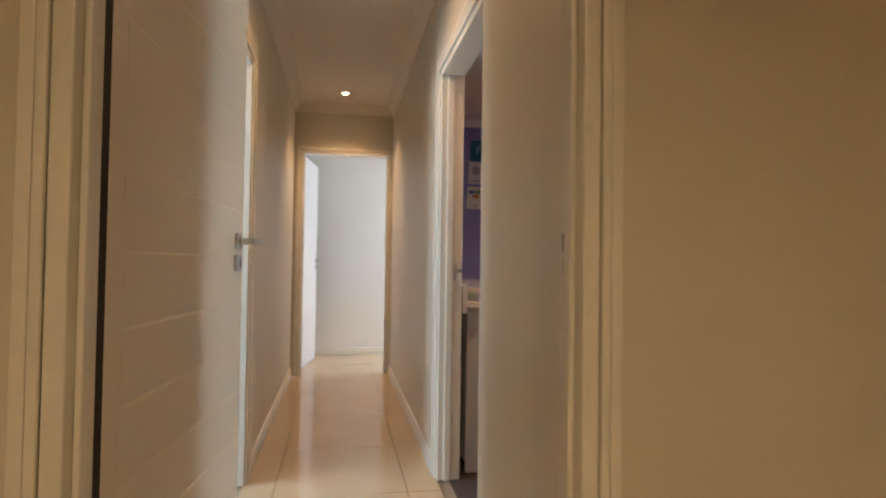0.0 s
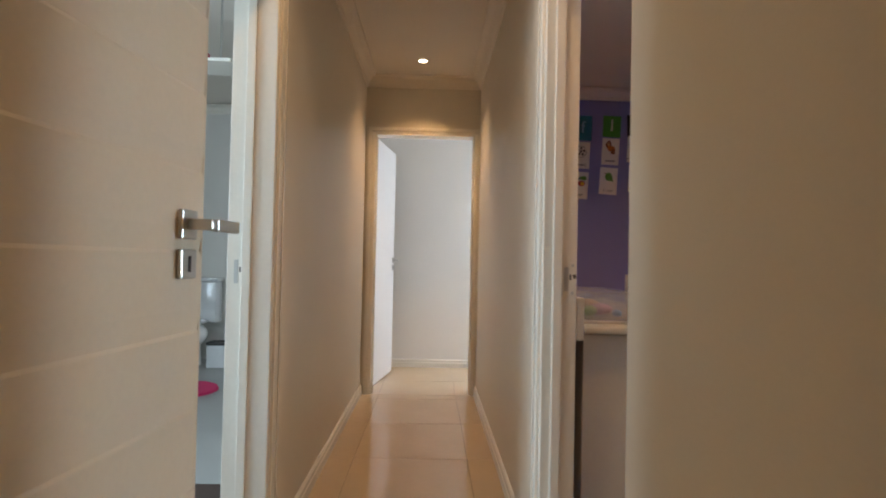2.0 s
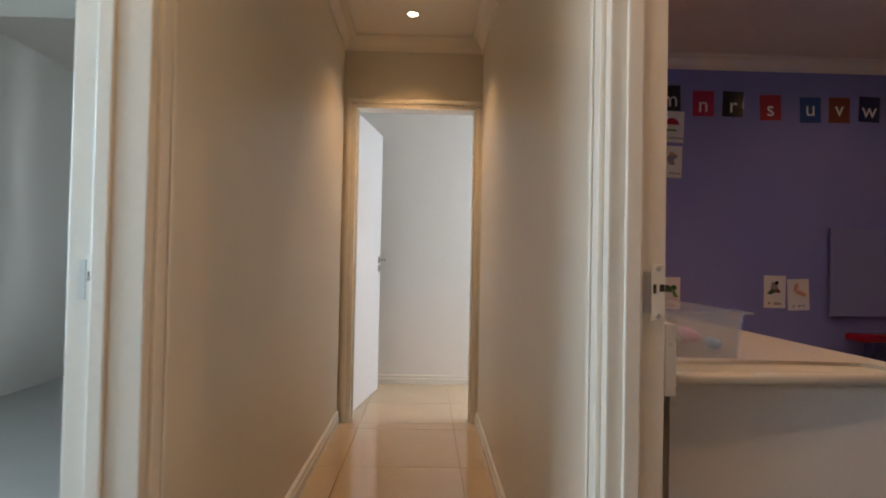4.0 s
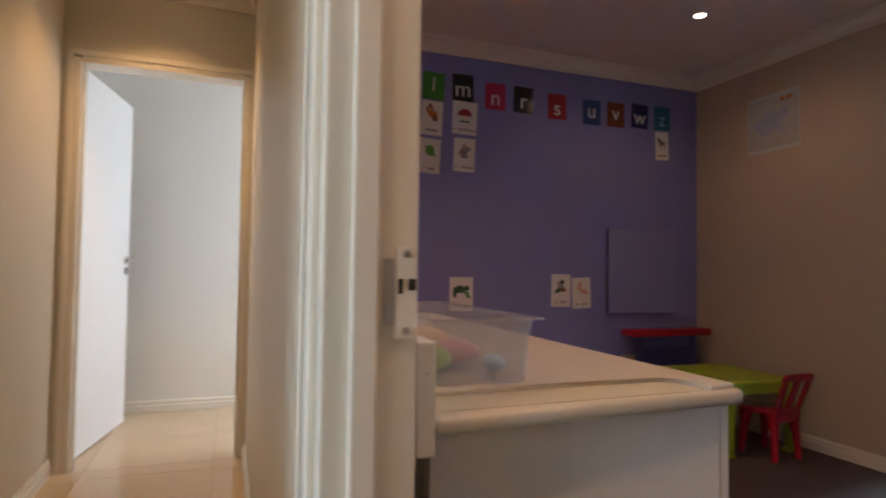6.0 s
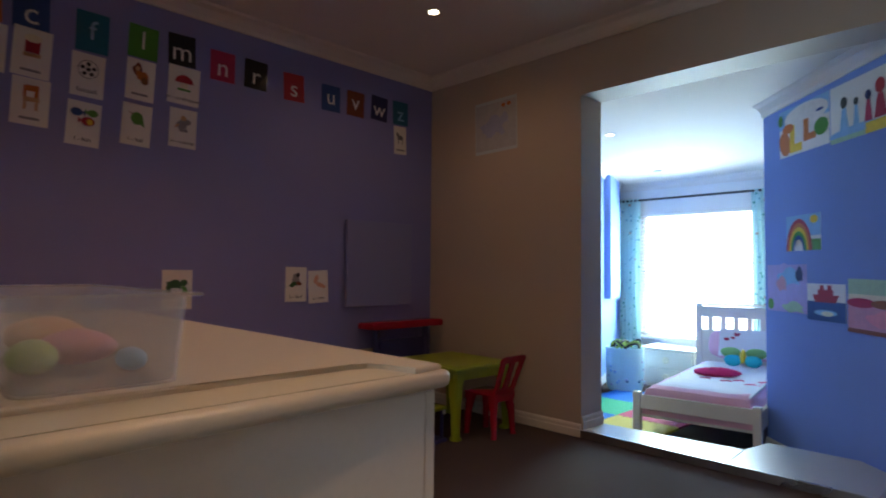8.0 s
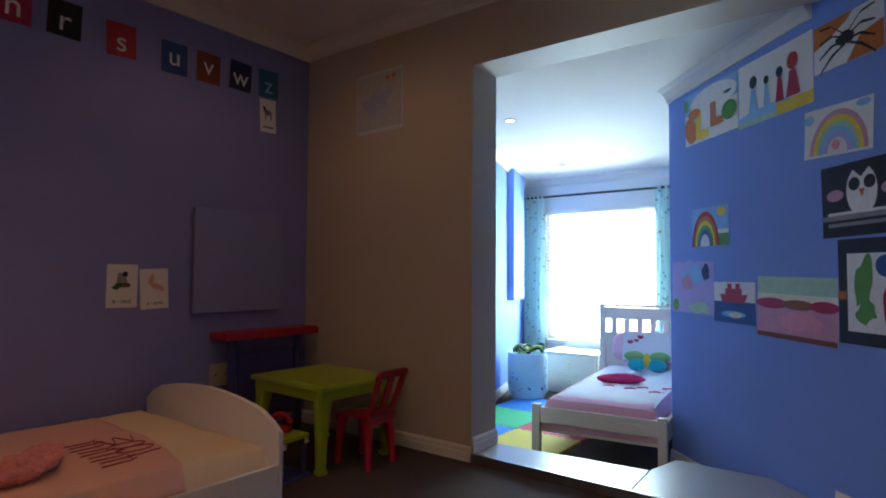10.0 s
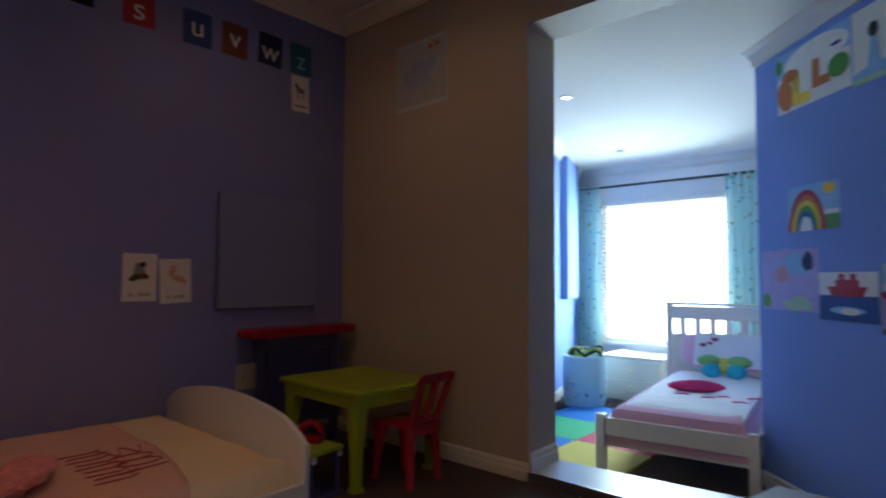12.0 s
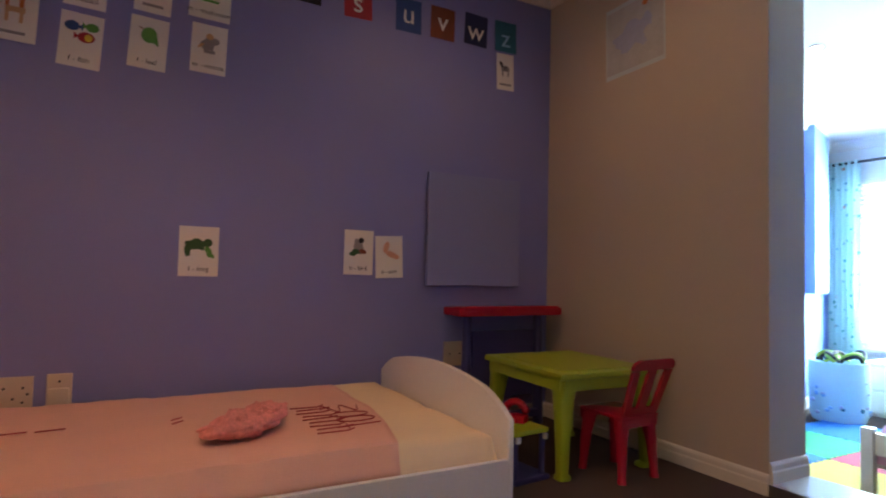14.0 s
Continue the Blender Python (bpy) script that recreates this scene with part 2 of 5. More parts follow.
wall("wall_corridor_end", [(XL - 0.145, YE, 0, FD0 - 0.02, YE + 0.12, 2.8), (FD1 + 0.02, YE, 0, XR + 0.06, YE + 0.12, 2.8), (FD0 - 0.02, YE, FDZ + 0.02, FD1 + 0.02, YE + 0.12, 2.8)], M_HALL, "cream painted end wall above the far door frame")
ED0, ED1 = -0.387, 0.465
wall("wall_entry", [(-2.2, Y0, 0, ED0 - 0.03, Y0B, 2.8), (ED1 + 0.03, Y0, 0, 2.2, Y0B, 2.8), (ED0 - 0.03, Y0, 2.07, ED1 + 0.03, Y0B, 2.8)], M_HALL, "beige painted wall round the entry doorway")
wall("wall_entry_back", [(-2.2, -2.72, 0, 2.2, -2.6, 2.8)], M_HALL, "plain beige painted wall behind the entry")
wall("wall_entry_side", [(-2.32, -2.72, 0, -2.2, Y0B, 2.8)], M_HALL, "plain beige painted side wall of the entry")
wall("wall_entry_side_east", [(2.2, -2.72, 0, 2.32, Y0B, 2.8)], M_HALL, "plain beige painted side wall of the entry")
wall("wall_feature", [(XR2, YP, 0, XB2, YP + 0.1, 2.8)], M_VIOLET, "violet blue feature wall with letter cards")
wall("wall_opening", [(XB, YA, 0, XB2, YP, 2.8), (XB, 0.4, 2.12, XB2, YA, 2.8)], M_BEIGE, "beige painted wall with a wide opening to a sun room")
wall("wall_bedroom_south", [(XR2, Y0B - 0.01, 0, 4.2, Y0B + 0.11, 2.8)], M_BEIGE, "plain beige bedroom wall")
EX, EY = 4.932, 3.072
bm = slab(bmesh.new(), [(EX, EY), (EX + 0.10, EY - 0.10), (2.55, 0.43), (2.40, 0.54)], F2, 2.8)
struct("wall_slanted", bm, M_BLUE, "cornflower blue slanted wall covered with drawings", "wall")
wall("wall_sunroom_south", [(EX + 0.02, 1.9, F2, EX + 0.12, EY - 0.09, 2.8), (EX + 0.02, 1.8, F2, XW, 1.9, 2.8)], M_BLUE, "blue painted wall of the sun room")
bm = slab(bmesh.new(), [(XB2, 4.256), (XW + 0.1, 5.385), (XW + 0.1, 5.505), (XB2, 4.376)], F2, 2.8)
struct("wall_sunroom_north", bm, M_BLUE, "blue painted wall beside the curtain", "wall")
WY0, WY1, WZ0, WZ1 = 3.81, 5.07, 0.27, 1.71
wall("wall_window", [(XW, 1.8, F2, XW + 0.16, WY0, 2.8), (XW, WY1, F2, XW + 0.16, 5.5, 2.8), (XW, WY0, F2, XW + 0.16, WY1, WZ0), (XW, WY0, WZ1, XW + 0.16, WY1, 2.8)], M_WHITEWALL, "pale painted window wall")
bm = slab(bmesh.new(), [(6.24, 5.04), (6.85, 5.25), (6.85, 5.18), (6.28, 4.98)], 0.73, sun_z(6.9) - 0.01)
struct("wall_boxing", bm, M_BLUE, "blue painted boxed-in casing on the wall", "wall")
wall("wall_passage_north", [(-0.56, 6.32, 0, 2.5, 6.44, 2.8)], M_WHITEWALL, "white painted wall beyond the far door")
wall("wall_passage_south", [(XR + 0.06, YP + 0.1, 0, 2.5, YP + 0.14, 2.8)], M_WHITEWALL, "white painted passage wall")
wall("wall_passage_west", [(-0.68, YE + 0.12, 0, -0.56, 6.44, 2.8)], M_WHITEWALL, "white painted passage wall")
wall("wall_passage_east", [(2.4, YP + 0.14, 0, 2.5, 6.32, 0.6), (2.4, YP + 0.14, 2.2, 2.5, 6.32, 2.8)], M_WHITEWALL, "white painted wall round the passage window")
wall("wall_bathroom_north", [(-3.0, 6.6, 0, -0.68, 6.72, 2.8)], M_WHITEWALL, "pale bathroom wall")
wall("wall_bathroom_west", [(-3.12, Y0B, 0, -3.0, 1.1, 2.8), (-3.12, 2.4, 0, -3.0, 6.72, 2.8), (-3.12, 1.1, 0, -3.0, 2.4, 0.8), (-3.12, 1.1, 2.1, -3.0, 2.4, 2.8)], M_WHITEWALL, "pale bathroom wall")
wall("wall_bathroom_south", [(-3.0, Y0B, 0, XL - 0.145, Y0B + 0.1, 2.8)], M_WHITEWALL, "pale bathroom wall")

# ceilings
struct("ceiling_corridor", boxed(XL - 0.145, Y0B, ZH, XR + 0.06, YE + 0.12, ZH + 0.1), M_CEIL, "off-white painted corridor ceiling", "ceiling")
struct("ceiling_entry", boxed(-2.3, -2.7, ZH, 2.3, Y0B, ZH + 0.1), M_CEIL, "off-white painted entry ceiling", "ceiling")
struct("ceiling_bedroom", boxed(XR + 0.06, Y0B, ZC, XB, YP, ZC + 0.1), M_CEIL, "off-white painted bedroom ceiling", "ceiling")
bm = prism(bmesh.new(), [(XB2, sun_z(XB2)), (XW + 0.2, sun_z(XW + 0.2)), (XW + 0.2, Z2 + 0.2), (XB2, Z2 + 0.2)], 1.8, 5.6)
struct("ceiling_sunroom", bm, M_CEIL, "white painted low ceiling of the sun room", "ceiling")
struct("ceiling_passage", boxed(-0.68, YE + 0.12, 2.7, 2.5, 6.44, 2.78), M_CEIL, "white painted passage ceiling", "ceiling")
struct("ceiling_bathroom", boxed(-3.1, Y0B, 2.7, XL - 0.145, 6.72, 2.78), M_CEIL, "pale bathroom ceiling", "ceiling")

# cornices and baseboards
COVE = [(0, 0), (0.012, 0), (0.018, 0.025), (0.045, 0.06), (0.075, 0.075), (0.08, 0.088), (0, 0.088)]
SKIRT = [(0, 0), (0.016, 0), (0.016, 0.044), (0.012, 0.050), (0.012, 0.068), (0.007, 0.077), (0, 0.080)]


def run(name, profile, z, ways, material, label):
    for a, b in ways:
        bm = sweep(bmesh.new(), profile, (a[0], a[1], z), (b[0], b[1], z))
        struct(name, bm, material, label, "trim" if name == "cornice" else "baseboard")


run("cornice", COVE, ZH - 0.088, [((XR, Y0B), (XR, YE)), ((XR, YE), (XL, YE)), ((XL, YE), (XL, Y0B))], M_CEIL, "off-white coved corridor cornice")
run("cornice", COVE, ZC - 0.088, [((XB, YP), (XR2, YP)), ((XB, Y0B), (XB, YP)), ((XR2, YP), (XR2, Y0B))], M_CEIL, "off-white coved bedroom cornice")
for a, b in (((4.095, 2.235), (EX, EY)), ((EX + 0.02, EY - 0.02), (EX + 0.1, EY - 0.1)), ((XW, 1.9), (XW, 5.38)), ((XW, 5.35), (XB2, 4.256))):
    bm = sweep(bmesh.new(), COVE, (*a, sun_z(a[0]) - 0.078), (*b, sun_z(b[0]) - 0.078))
    struct("cornice", bm, M_CEIL, "white coved cornice of the sun room", "trim")
run("baseboard", SKIRT, 0, [((XR, OP2 + 0.10), (XR, YE)), ((XL, YE), (XL, LP2 + 0.1)), ((XR, Y0B + 0.1), (XR, OP1 - 0.1))], M_GLOSS, "white moulded corridor baseboard")
run("baseboard", SKIRT, 0, [((2.4, 6.32), (-0.56, 6.32))], M_GLOSS, "white moulded passage baseboard")
run("baseboard", SKIRT, 0, [((XB, YP), (XR2, YP)), ((XB, YA), (XB, YP))], M_GLOSS, "white moulded bedroom baseboard")
run("baseboard", SKIRT, 0.045, [((XB2, YA), (XB, YA)), ((3.2, 1.33), (4.05, 2.18))], M_GLOSS, "white moulded baseboard at the opening")
run("baseboard", SKIRT, F2, [((4.35, 2.48), (EX, EY)), ((XW, 5.35), (XB2, 4.256)), ((XW, 1.9), (XW, 5.38))], M_GLOSS, "white moulded sun room baseboard")


# ---- door frames ----
def door_frame(name, along, face0, face1, a, b, top, label, width=0.085, sides=(0, 1), bare=False):
    """along 'y': opening from a to b in y through a wall between x = face0 and face1; 'x' the other way round."""
    f = thing(name, (0, 0, 0), label, "door frame", kind="structure")

    def bx(u0, v0, z0, u1, v1, z1, bevel=0.004):
        return boxed(v0, u0, z0, v1, u1, z1, bevel=bevel) if along == "y" else boxed(u0, v0, z0, u1, v1, z1, bevel=bevel)
    for u0, u1 in ((a - 0.02, a + 0.012), (b - 0.012, b + 0.02)):
        part("jamb", bx(u0, face0 + 0.003 if bare and u0 < a else face0 - 0.004, 0, u1, face1 + 0.006, top + 0.012), M_GLOSS, f)
    part("head", bx(a + 0.013, face0 - 0.004, top - 0.012, b - 0.013, face1 + 0.006, top + 0.02), M_GLOSS, f)
    for g0, g1 in [((face0 - 0.014, face0 - 0.0005), (face1 + 0.0005, face1 + 0.014))[k] for k in sides]:
        for u0, u1 in ((b + 0.0205, b + width),) if bare else ((a - width, a - 0.0205), (b + 0.0205, b + width)):
            part("casing", bx(u0, g0, 0, u1, g1, top + 0.020), M_GLOSS, f)
        part("casing", bx(a if bare else a - width, g0, top + 0.0205, b + width, g1, top + width), M_GLOSS, f)
        for u0, u1 in ((b + width - 0.022, b + width),) if bare else ((a - width, a - width + 0.022), (b + width - 0.022, b + width)):
            e0, e1 = (g0 - 0.005, g0 - 0.0005) if g0 < face0 else (g1 + 0.0005, g1 + 0.005)
            part("moulding", bx(u0, e0, 0, u1, e1, top + width - 0.001, 0.003), M_GLOSS, f)
    mid = (face0 + face1) / 2
    for u0, u1 in ((a + 0.0125, a + 0.024), (b - 0.024, b - 0.0125)):
        part("stop", bx(u0, mid - 0.025, 0, u1, mid + 0.008, top - 0.014), M_GLOSS, f)
    return f


def strike(parent, x0, y, z, d):
    """A strike plate on a jamb face at y, looking towards -y, with its lock pocket."""
    p = part("strike_plate", boxed(x0, y - 0.004, z - 0.055, x0 + d, y - 0.0005, z + 0.055, bevel=0.001), M_GLOSS, parent, "white painted strike plate with chipped edges")
    part("lock_pocket", boxed(x0 - 0.014, y - 0.0042, z - 0.04, x0 - 0.0008, y - 0.0008, z + 0.04), M_STEEL, p, "recessed steel pocket")
    for dz in (-0.046, 0.046):
        bm = tube(bmesh.new(), (x0 + d / 2, y - 0.0045, z + dz), (x0 + d / 2, y - 0.007, z + dz), 0.005, n=8)
        part("screw", bm, M_STEEL, p)
    for u0, u1, w0, w1 in ((0.12, 0.34, -0.002, 0.016), (0.58, 0.94, 0.002, 0.016)):
        part("latch_hole", boxed(x0 + d * u0, y - 0.0056, z + w0, x0 + d * u1, y - 0.0043, z + w1, bevel=0.0004), M_DARKMETAL, p)


f1 = door_frame("door_frame_bedroom", "y", XR, XR2, OP1, OP2, 2.03, "white gloss painted wooden door frame of the bedroom", 0.083, (0,), True)
strike(f1, 0.606, OP2 - 0.0125, 1.028, 0.027)
f2 = door_frame("door_frame_bathroom", "y", XL - 0.145, XL, LP1, LP2, 2.03, "white gloss painted wooden door frame of the bathroom")
strike(f2, XL - 0.108, LP2 - 0.0125, 1.03, 0.034)
f3 = door_frame("door_frame_far", "x", YE, YE + 0.12, FD0, FD1, FDZ, "cream painted door frame at the corridor's end", 0.05)
f4 = door_frame("door_frame_entry", "x", Y0, Y0B - 0.016, ED0, ED1, 2.05, "cream painted wooden frame of the entry doorway", 0.057)
bm = boxed(ED1 - 0.0165, 0.524, 1.045, ED1 - 0.0125, 0.552, 1.140, bevel=0.001)
sp = part("strike_plate", bm, M_BRASS, f4, "worn satin metal strike plate")
part("lock_pocket", boxed(ED1 - 0.022, 0.529, 1.098, ED1 - 0.0168, 0.548, 1.134, bevel=0.001), M_DARKMETAL, sp)
part("lock_pocket", boxed(ED1 - 0.020, 0.529, 1.051, ED1 - 0.0168, 0.548, 1.088, bevel=0.001), M_DARKMETAL, sp)


# ---- doors ----
def lever(parent, x, y, z, side, square=True):
    """A lever handle with its rose and key plate on a leaf face at y, standing out towards side (-1 or 1); the lever points to +x past the edge when square."""
    s = side
    def yb(a, b):
        return (min(y + s * a, y + s * b), max(y + s * a, y + s * b))
    a, b = yb(0.0005, 0.010)
    h = part("handle_rose", boxed(x - 0.026, a, z - 0.026, x + 0.026, b, z + 0.026, bevel=0.003), M_STEEL, parent, "square satin nickel handle rose")
    part("key_plate", boxed(x - 0.026, a, z - 0.096, x + 0.026, b, z - 0.044, bevel=0.003), M_STEEL, parent, "square satin nickel key plate")
    a2, b2 = yb(0.0105, 0.0115)
    part("keyhole", boxed(x - 0.004, a2, z - 0.084, x + 0.004, b2, z - 0.056), M_SLOT, parent)
    a3, b3 = yb(0.0105, 0.055)
    part("handle_neck", boxed(x - 0.010, a3, z - 0.010, x + 0.010, b3, z + 0.010, bevel=0.003), M_STEEL, h)
    a4, b4 = yb(0.040, 0.056)
    part("lever", boxed(x + (0.0105 if square else -0.0105), a4, z - 0.011, x + (0.100 if square else -0.125), b4, z + 0.011, bevel=0.003) if square else boxed(x - 0.12, a4, z - 0.009, x - 0.0105, b4, z + 0.009, bevel=0.003), M_STEEL, h)


# the entry door: leaf along local +x from its hinge, its face towards the corridor at local -y
HX, HY = -0.415, 0.624
ang = math.degrees(math.atan2(1.511 - HY, -0.327 - HX))
door = thing("door_entry", (HX, HY, 0), "open cream door with grooved horizontal planks and square nickel handle", "door", rz=ang)
LEN = math.hypot(1.511 - HY, -0.327 - HX)
cuts = [0.012] + [1.09 + 0.1465 * k for k in range(-7, 7)] + [2.022]
for z0, z1 in zip(cuts, cuts[1:]):
    bm = bmesh.new()
    sec = [(-0.0350, z0), (-0.0392, z0), (-0.0412, z0 + 0.040), (-0.0412, z1 - 0.0060), (-0.0392, z1 - 0.0002), (-0.0350, z1 - 0.0002)]
    ends = [[bm.verts.new((x, y, zz)) for y, zz in sec] for x in (0.062, LEN - 0.0065)]
    for i in range(6):
        bm.faces.new((ends[0][i], ends[0][(i + 1) % 6], ends[1][(i + 1) % 6], ends[1][i]))
    bm.faces.new(ends[0][::-1]); bm.faces.new(ends[1])
    part("plank", bm, M_DOOR, door)
part("core", boxed(0.0, -0.0345, 0.012, LEN, -0.002, 2.022), M_DOOR, door)
part("stile", boxed(0.0, -0.0414, 0.012, 0.0605, -0.0350, 2.022, bevel=0.001), M_DOOR, door)
part("stile", boxed(LEN - 0.0060, -0.0414, 0.012, LEN, -0.0350, 2.022, bevel=0.001), M_DOOR, door)
lever(door, LEN - 0.065, -0.0416, 1.135, -1)
# dark strip painted in as the hinge gap's shade, not a fitted seal
part("hinge_gap_shade", boxed(-0.045, -0.0405, 0.012, -0.001, -0.012, 2.022), M_GAPSHADE, door, "dark strip for the shade in the hinge gap")

# far door, open into the passage
fa = math.degrees(math.atan2(0.912, 0.14))
fdoor = thing("door_far", (-0.387, 5.212, 0), "open plain white flush door with steel lever handle", "door", rz=fa)
part("leaf", boxed(0, -0.04, 0.01, 0.855, 0, 2.115, bevel=0.002), M_DOORW, fdoor)
lever(fdoor, 0.80, -0.0405, 1.08, -1, False)
for hz in (0.25, 1.85):
    part("hinge", boxed(-0.012, -0.046, hz - 0.05, 0.012, -0.0405, hz + 0.05, bevel=0.002), M_STEEL, fdoor)
# ---- floors ----
fl = struct("floor_corridor", boxed(-2.3, -2.7, -0.06, 2.3, Y0B, -0.008), M_GROUT, "cream polished porcelain tile floor", "floor")
fl2 = struct("floor_hall", boxed(XL - 0.145, Y0B, -0.06, XR + 0.06, YE, -0.008), M_GROUT, "cream polished porcelain corridor floor", "floor")
fl3 = struct("floor_passage", boxed(-0.68, YE, -0.06, 2.5, 6.44, -0.008), M_GROUT, "cream polished porcelain passage floor", "floor")
struct("floor_bedroom", boxed(XR + 0.06, Y0B, -0.3, XB, YP + 0.1, 0.0), M_CARPET, "dark brown carpet", "floor")
struct("floor_sunroom", boxed(XB2 - 0.3, 1.7, F2 - 0.1, XW + 0.1, 5.6, F2), M_CARPET, "dark brown sunken floor", "floor")
struct("floor_bathroom_carpet", boxed(-3.1, Y0B, -0.06, XL - 0.145, 3.2, 0.0), M_CARPET, "dark brown carpet", "floor")
flb = struct("floor_bathroom", boxed(-3.1, 3.2, -0.06, -0.68, 6.7, 0.001), M_GREYTILE, "glossy pale grey bathroom floor", "floor")


# ---- wide opening: raised tiled step ----
step = struct("opening_step", slab(bmesh.new(), [(XB + 0.003, 2.0), (3.85, 2.0), (4.30, 2.45), (4.30, 2.88), (4.06, 2.94), (3.98, YA - 0.002), (XB + 0.003, YA - 0.002)], F2, 0.036), M_GROUT, "raised tiled step in the opening", "step")
struct("step_trim", boxed(XB - 0.010, 1.87, 0.0, XB + 0.003, YA, 0.046, bevel=0.002), M_STEEL, "slim metal edge trim of the step", "trim")
for pts in ([(XB + 0.006, 2.02), (3.865, 2.02), (4.13, 2.285), (XB + 0.006, 2.285)],
            [(XB + 0.006, 2.291), (4.136, 2.291), (4.295, 2.45), (4.295, 2.877), (4.075, 2.930), (XB + 0.006, 2.915)],
            [(XB + 0.006, 2.921), (4.055, 2.936), (3.976, YA - 0.004), (XB + 0.006, YA - 0.004)]):
    t = new("tile", mesh("tile", slab(bmesh.new(), pts, 0.0365, 0.045), M_GREYTILE))
    t.parent = step


# ---- window ----
win = thing("window_1", (XW, 0, 0), "bright white-framed window with a venetian blind", "window", kind="structure")
for y0, y1 in ((WY0, WY0 + 0.045), (WY1 - 0.045, WY1)):
    part("window_frame", boxed(0.03, y0, WZ0, 0.09, y1, WZ1, bevel=0.004), M_GLOSS, win)
for z0, z1 in ((WZ0, WZ0 + 0.045), (WZ1 - 0.045, WZ1)):
    part("window_frame", boxed(0.03, WY0 + 0.0455, z0, 0.09, WY1 - 0.0455, z1, bevel=0.004), M_GLOSS, win)
for y0, y1 in ((WY0 + 0.046, WY1 - 0.046),):
    p = part("pane", boxed(0.057, y0, WZ0 + 0.046, 0.063, y1, WZ1 - 0.046), M_GLASS, win)
    p.visible_shadow = False
part("window_sill", boxed(-0.07, WY0 - 0.06, WZ0 - 0.035, 0.03, WY1 + 0.06, WZ0 - 0.001, bevel=0.006), M_GLOSS, win)

M_SLAT = bpy.data.materials.new("translucent_blind_slat")
M_SLAT.use_nodes = True
nt = M_SLAT.node_tree
tr, df, mx = nt.nodes.new("ShaderNodeBsdfTranslucent"), nt.nodes["Principled BSDF"], nt.nodes.new("ShaderNodeMixShader")
df.inputs["Base Color"].default_value = (0.85, 0.88, 0.9, 1)
tr.inputs[0].default_value = (0.9, 0.94, 1.0, 1)
mx.inputs[0].default_value = 0.6
nt.links.new(df.outputs[0], mx.inputs[1]); nt.links.new(tr.outputs[0], mx.inputs[2]); nt.links.new(mx.outputs[0], nt.nodes["Material Output"].inputs[0])
blind = thing("venetian_blind", (XW - 0.02, (WY0 + WY1) / 2, WZ1), "white venetian blind glowing with daylight", "blind")
part("headrail", boxed(-0.03, -0.66, -0.04, 0.025, 0.66, 0.0, bevel=0.004), M_GLOSS, blind)
bm = box(bmesh.new(), -0.012, -0.64, -0.001, 0.012, 0.64, 0.001)
bmesh.ops.rotate(bm, verts=bm.verts, cent=(0, 0, 0), matrix=Matrix.Rotation(radians(20), 3, "Y"))
me = mesh("slat", bm, M_SLAT)
for i in range(34):
    piece("slat", me, blind, (0, 0, -0.07 - i * 0.039))
part("bottom_rail", boxed(-0.014, -0.64, -1.41, 0.014, 0.64, -1.395, bevel=0.003), M_GLOSS, blind)
struct("backdrop_sky", boxed(8.6, -2.0, -3.0, 8.62, 10.0, 6.0), glow("bright_outdoor_haze", (0.86, 0.94, 1.0), 6.5), "bright hazy daylight outside the window", "backdrop")
struct("backdrop_passage", boxed(3.2, 5.3, -1.0, 3.22, 7.5, 4.0), glow("bright_outdoor_haze_2", (0.86, 0.92, 1.0), 2.0), "bright hazy daylight outside the passage window", "backdrop")
pw = thing("window_2", (2.45, 0, 0), "white-framed passage window", "window", kind="structure")
for y0, y1 in ((YP + 0.141, YP + 0.18), (6.18, 6.219)):
    part("window_frame", boxed(-0.03, y0, 0.6, 0.03, y1, 2.2), M_GLOSS, pw)
p = part("pane", boxed(-0.003, YP + 0.181, 0.6, 0.003, 6.179, 2.2), M_GLASS, pw)
p.visible_shadow = False


# ---- downlights ----
M_BULB = glow("lit_bulb", (1.0, 0.82, 0.55), 14.0)
M_BULBOFF = mat("bulb_unlit_glass", (0.75, 0.8, 0.82), 0.15)


def downlight(x, y, z, lit, label):
    d = thing("ceiling_downlight", (x, y, z), label, "downlight", "recessed ceiling downlights")
    bm = bmesh.new()
    bmesh.ops.create_cone(bm, cap_ends=False, segments=28, radius1=0.047, radius2=0.041, depth=0.006, matrix=Matrix.Translation((0, 0, -0.003)))
    bmesh.ops.create_circle(bm, cap_ends=False, segments=28, radius=0.030, matrix=Matrix.Translation((0, 0, -0.004)))
    ring = [e for e in bm.edges if e.is_boundary or e.is_wire]
    low = [e for e in ring if all(abs(v.co.z + 0.006) < 1e-4 or abs(v.co.z + 0.004) < 1e-4 for v in e.verts)]
    bmesh.ops.bridge_loops(bm, edges=low)
    part("bezel", bm, M_GLOSS if lit and z != Z2 else M_STEEL, d, smooth=True)
    bm = bmesh.new()
    bmesh.ops.create_cone(bm, cap_ends=True, segments=24, radius1=0.0295, radius2=0.0295, depth=0.002, matrix=Matrix.Translation((0, 0, -0.0025)))
    part("bulb", bm, M_BULB if lit else M_BULBOFF, d)
    return d


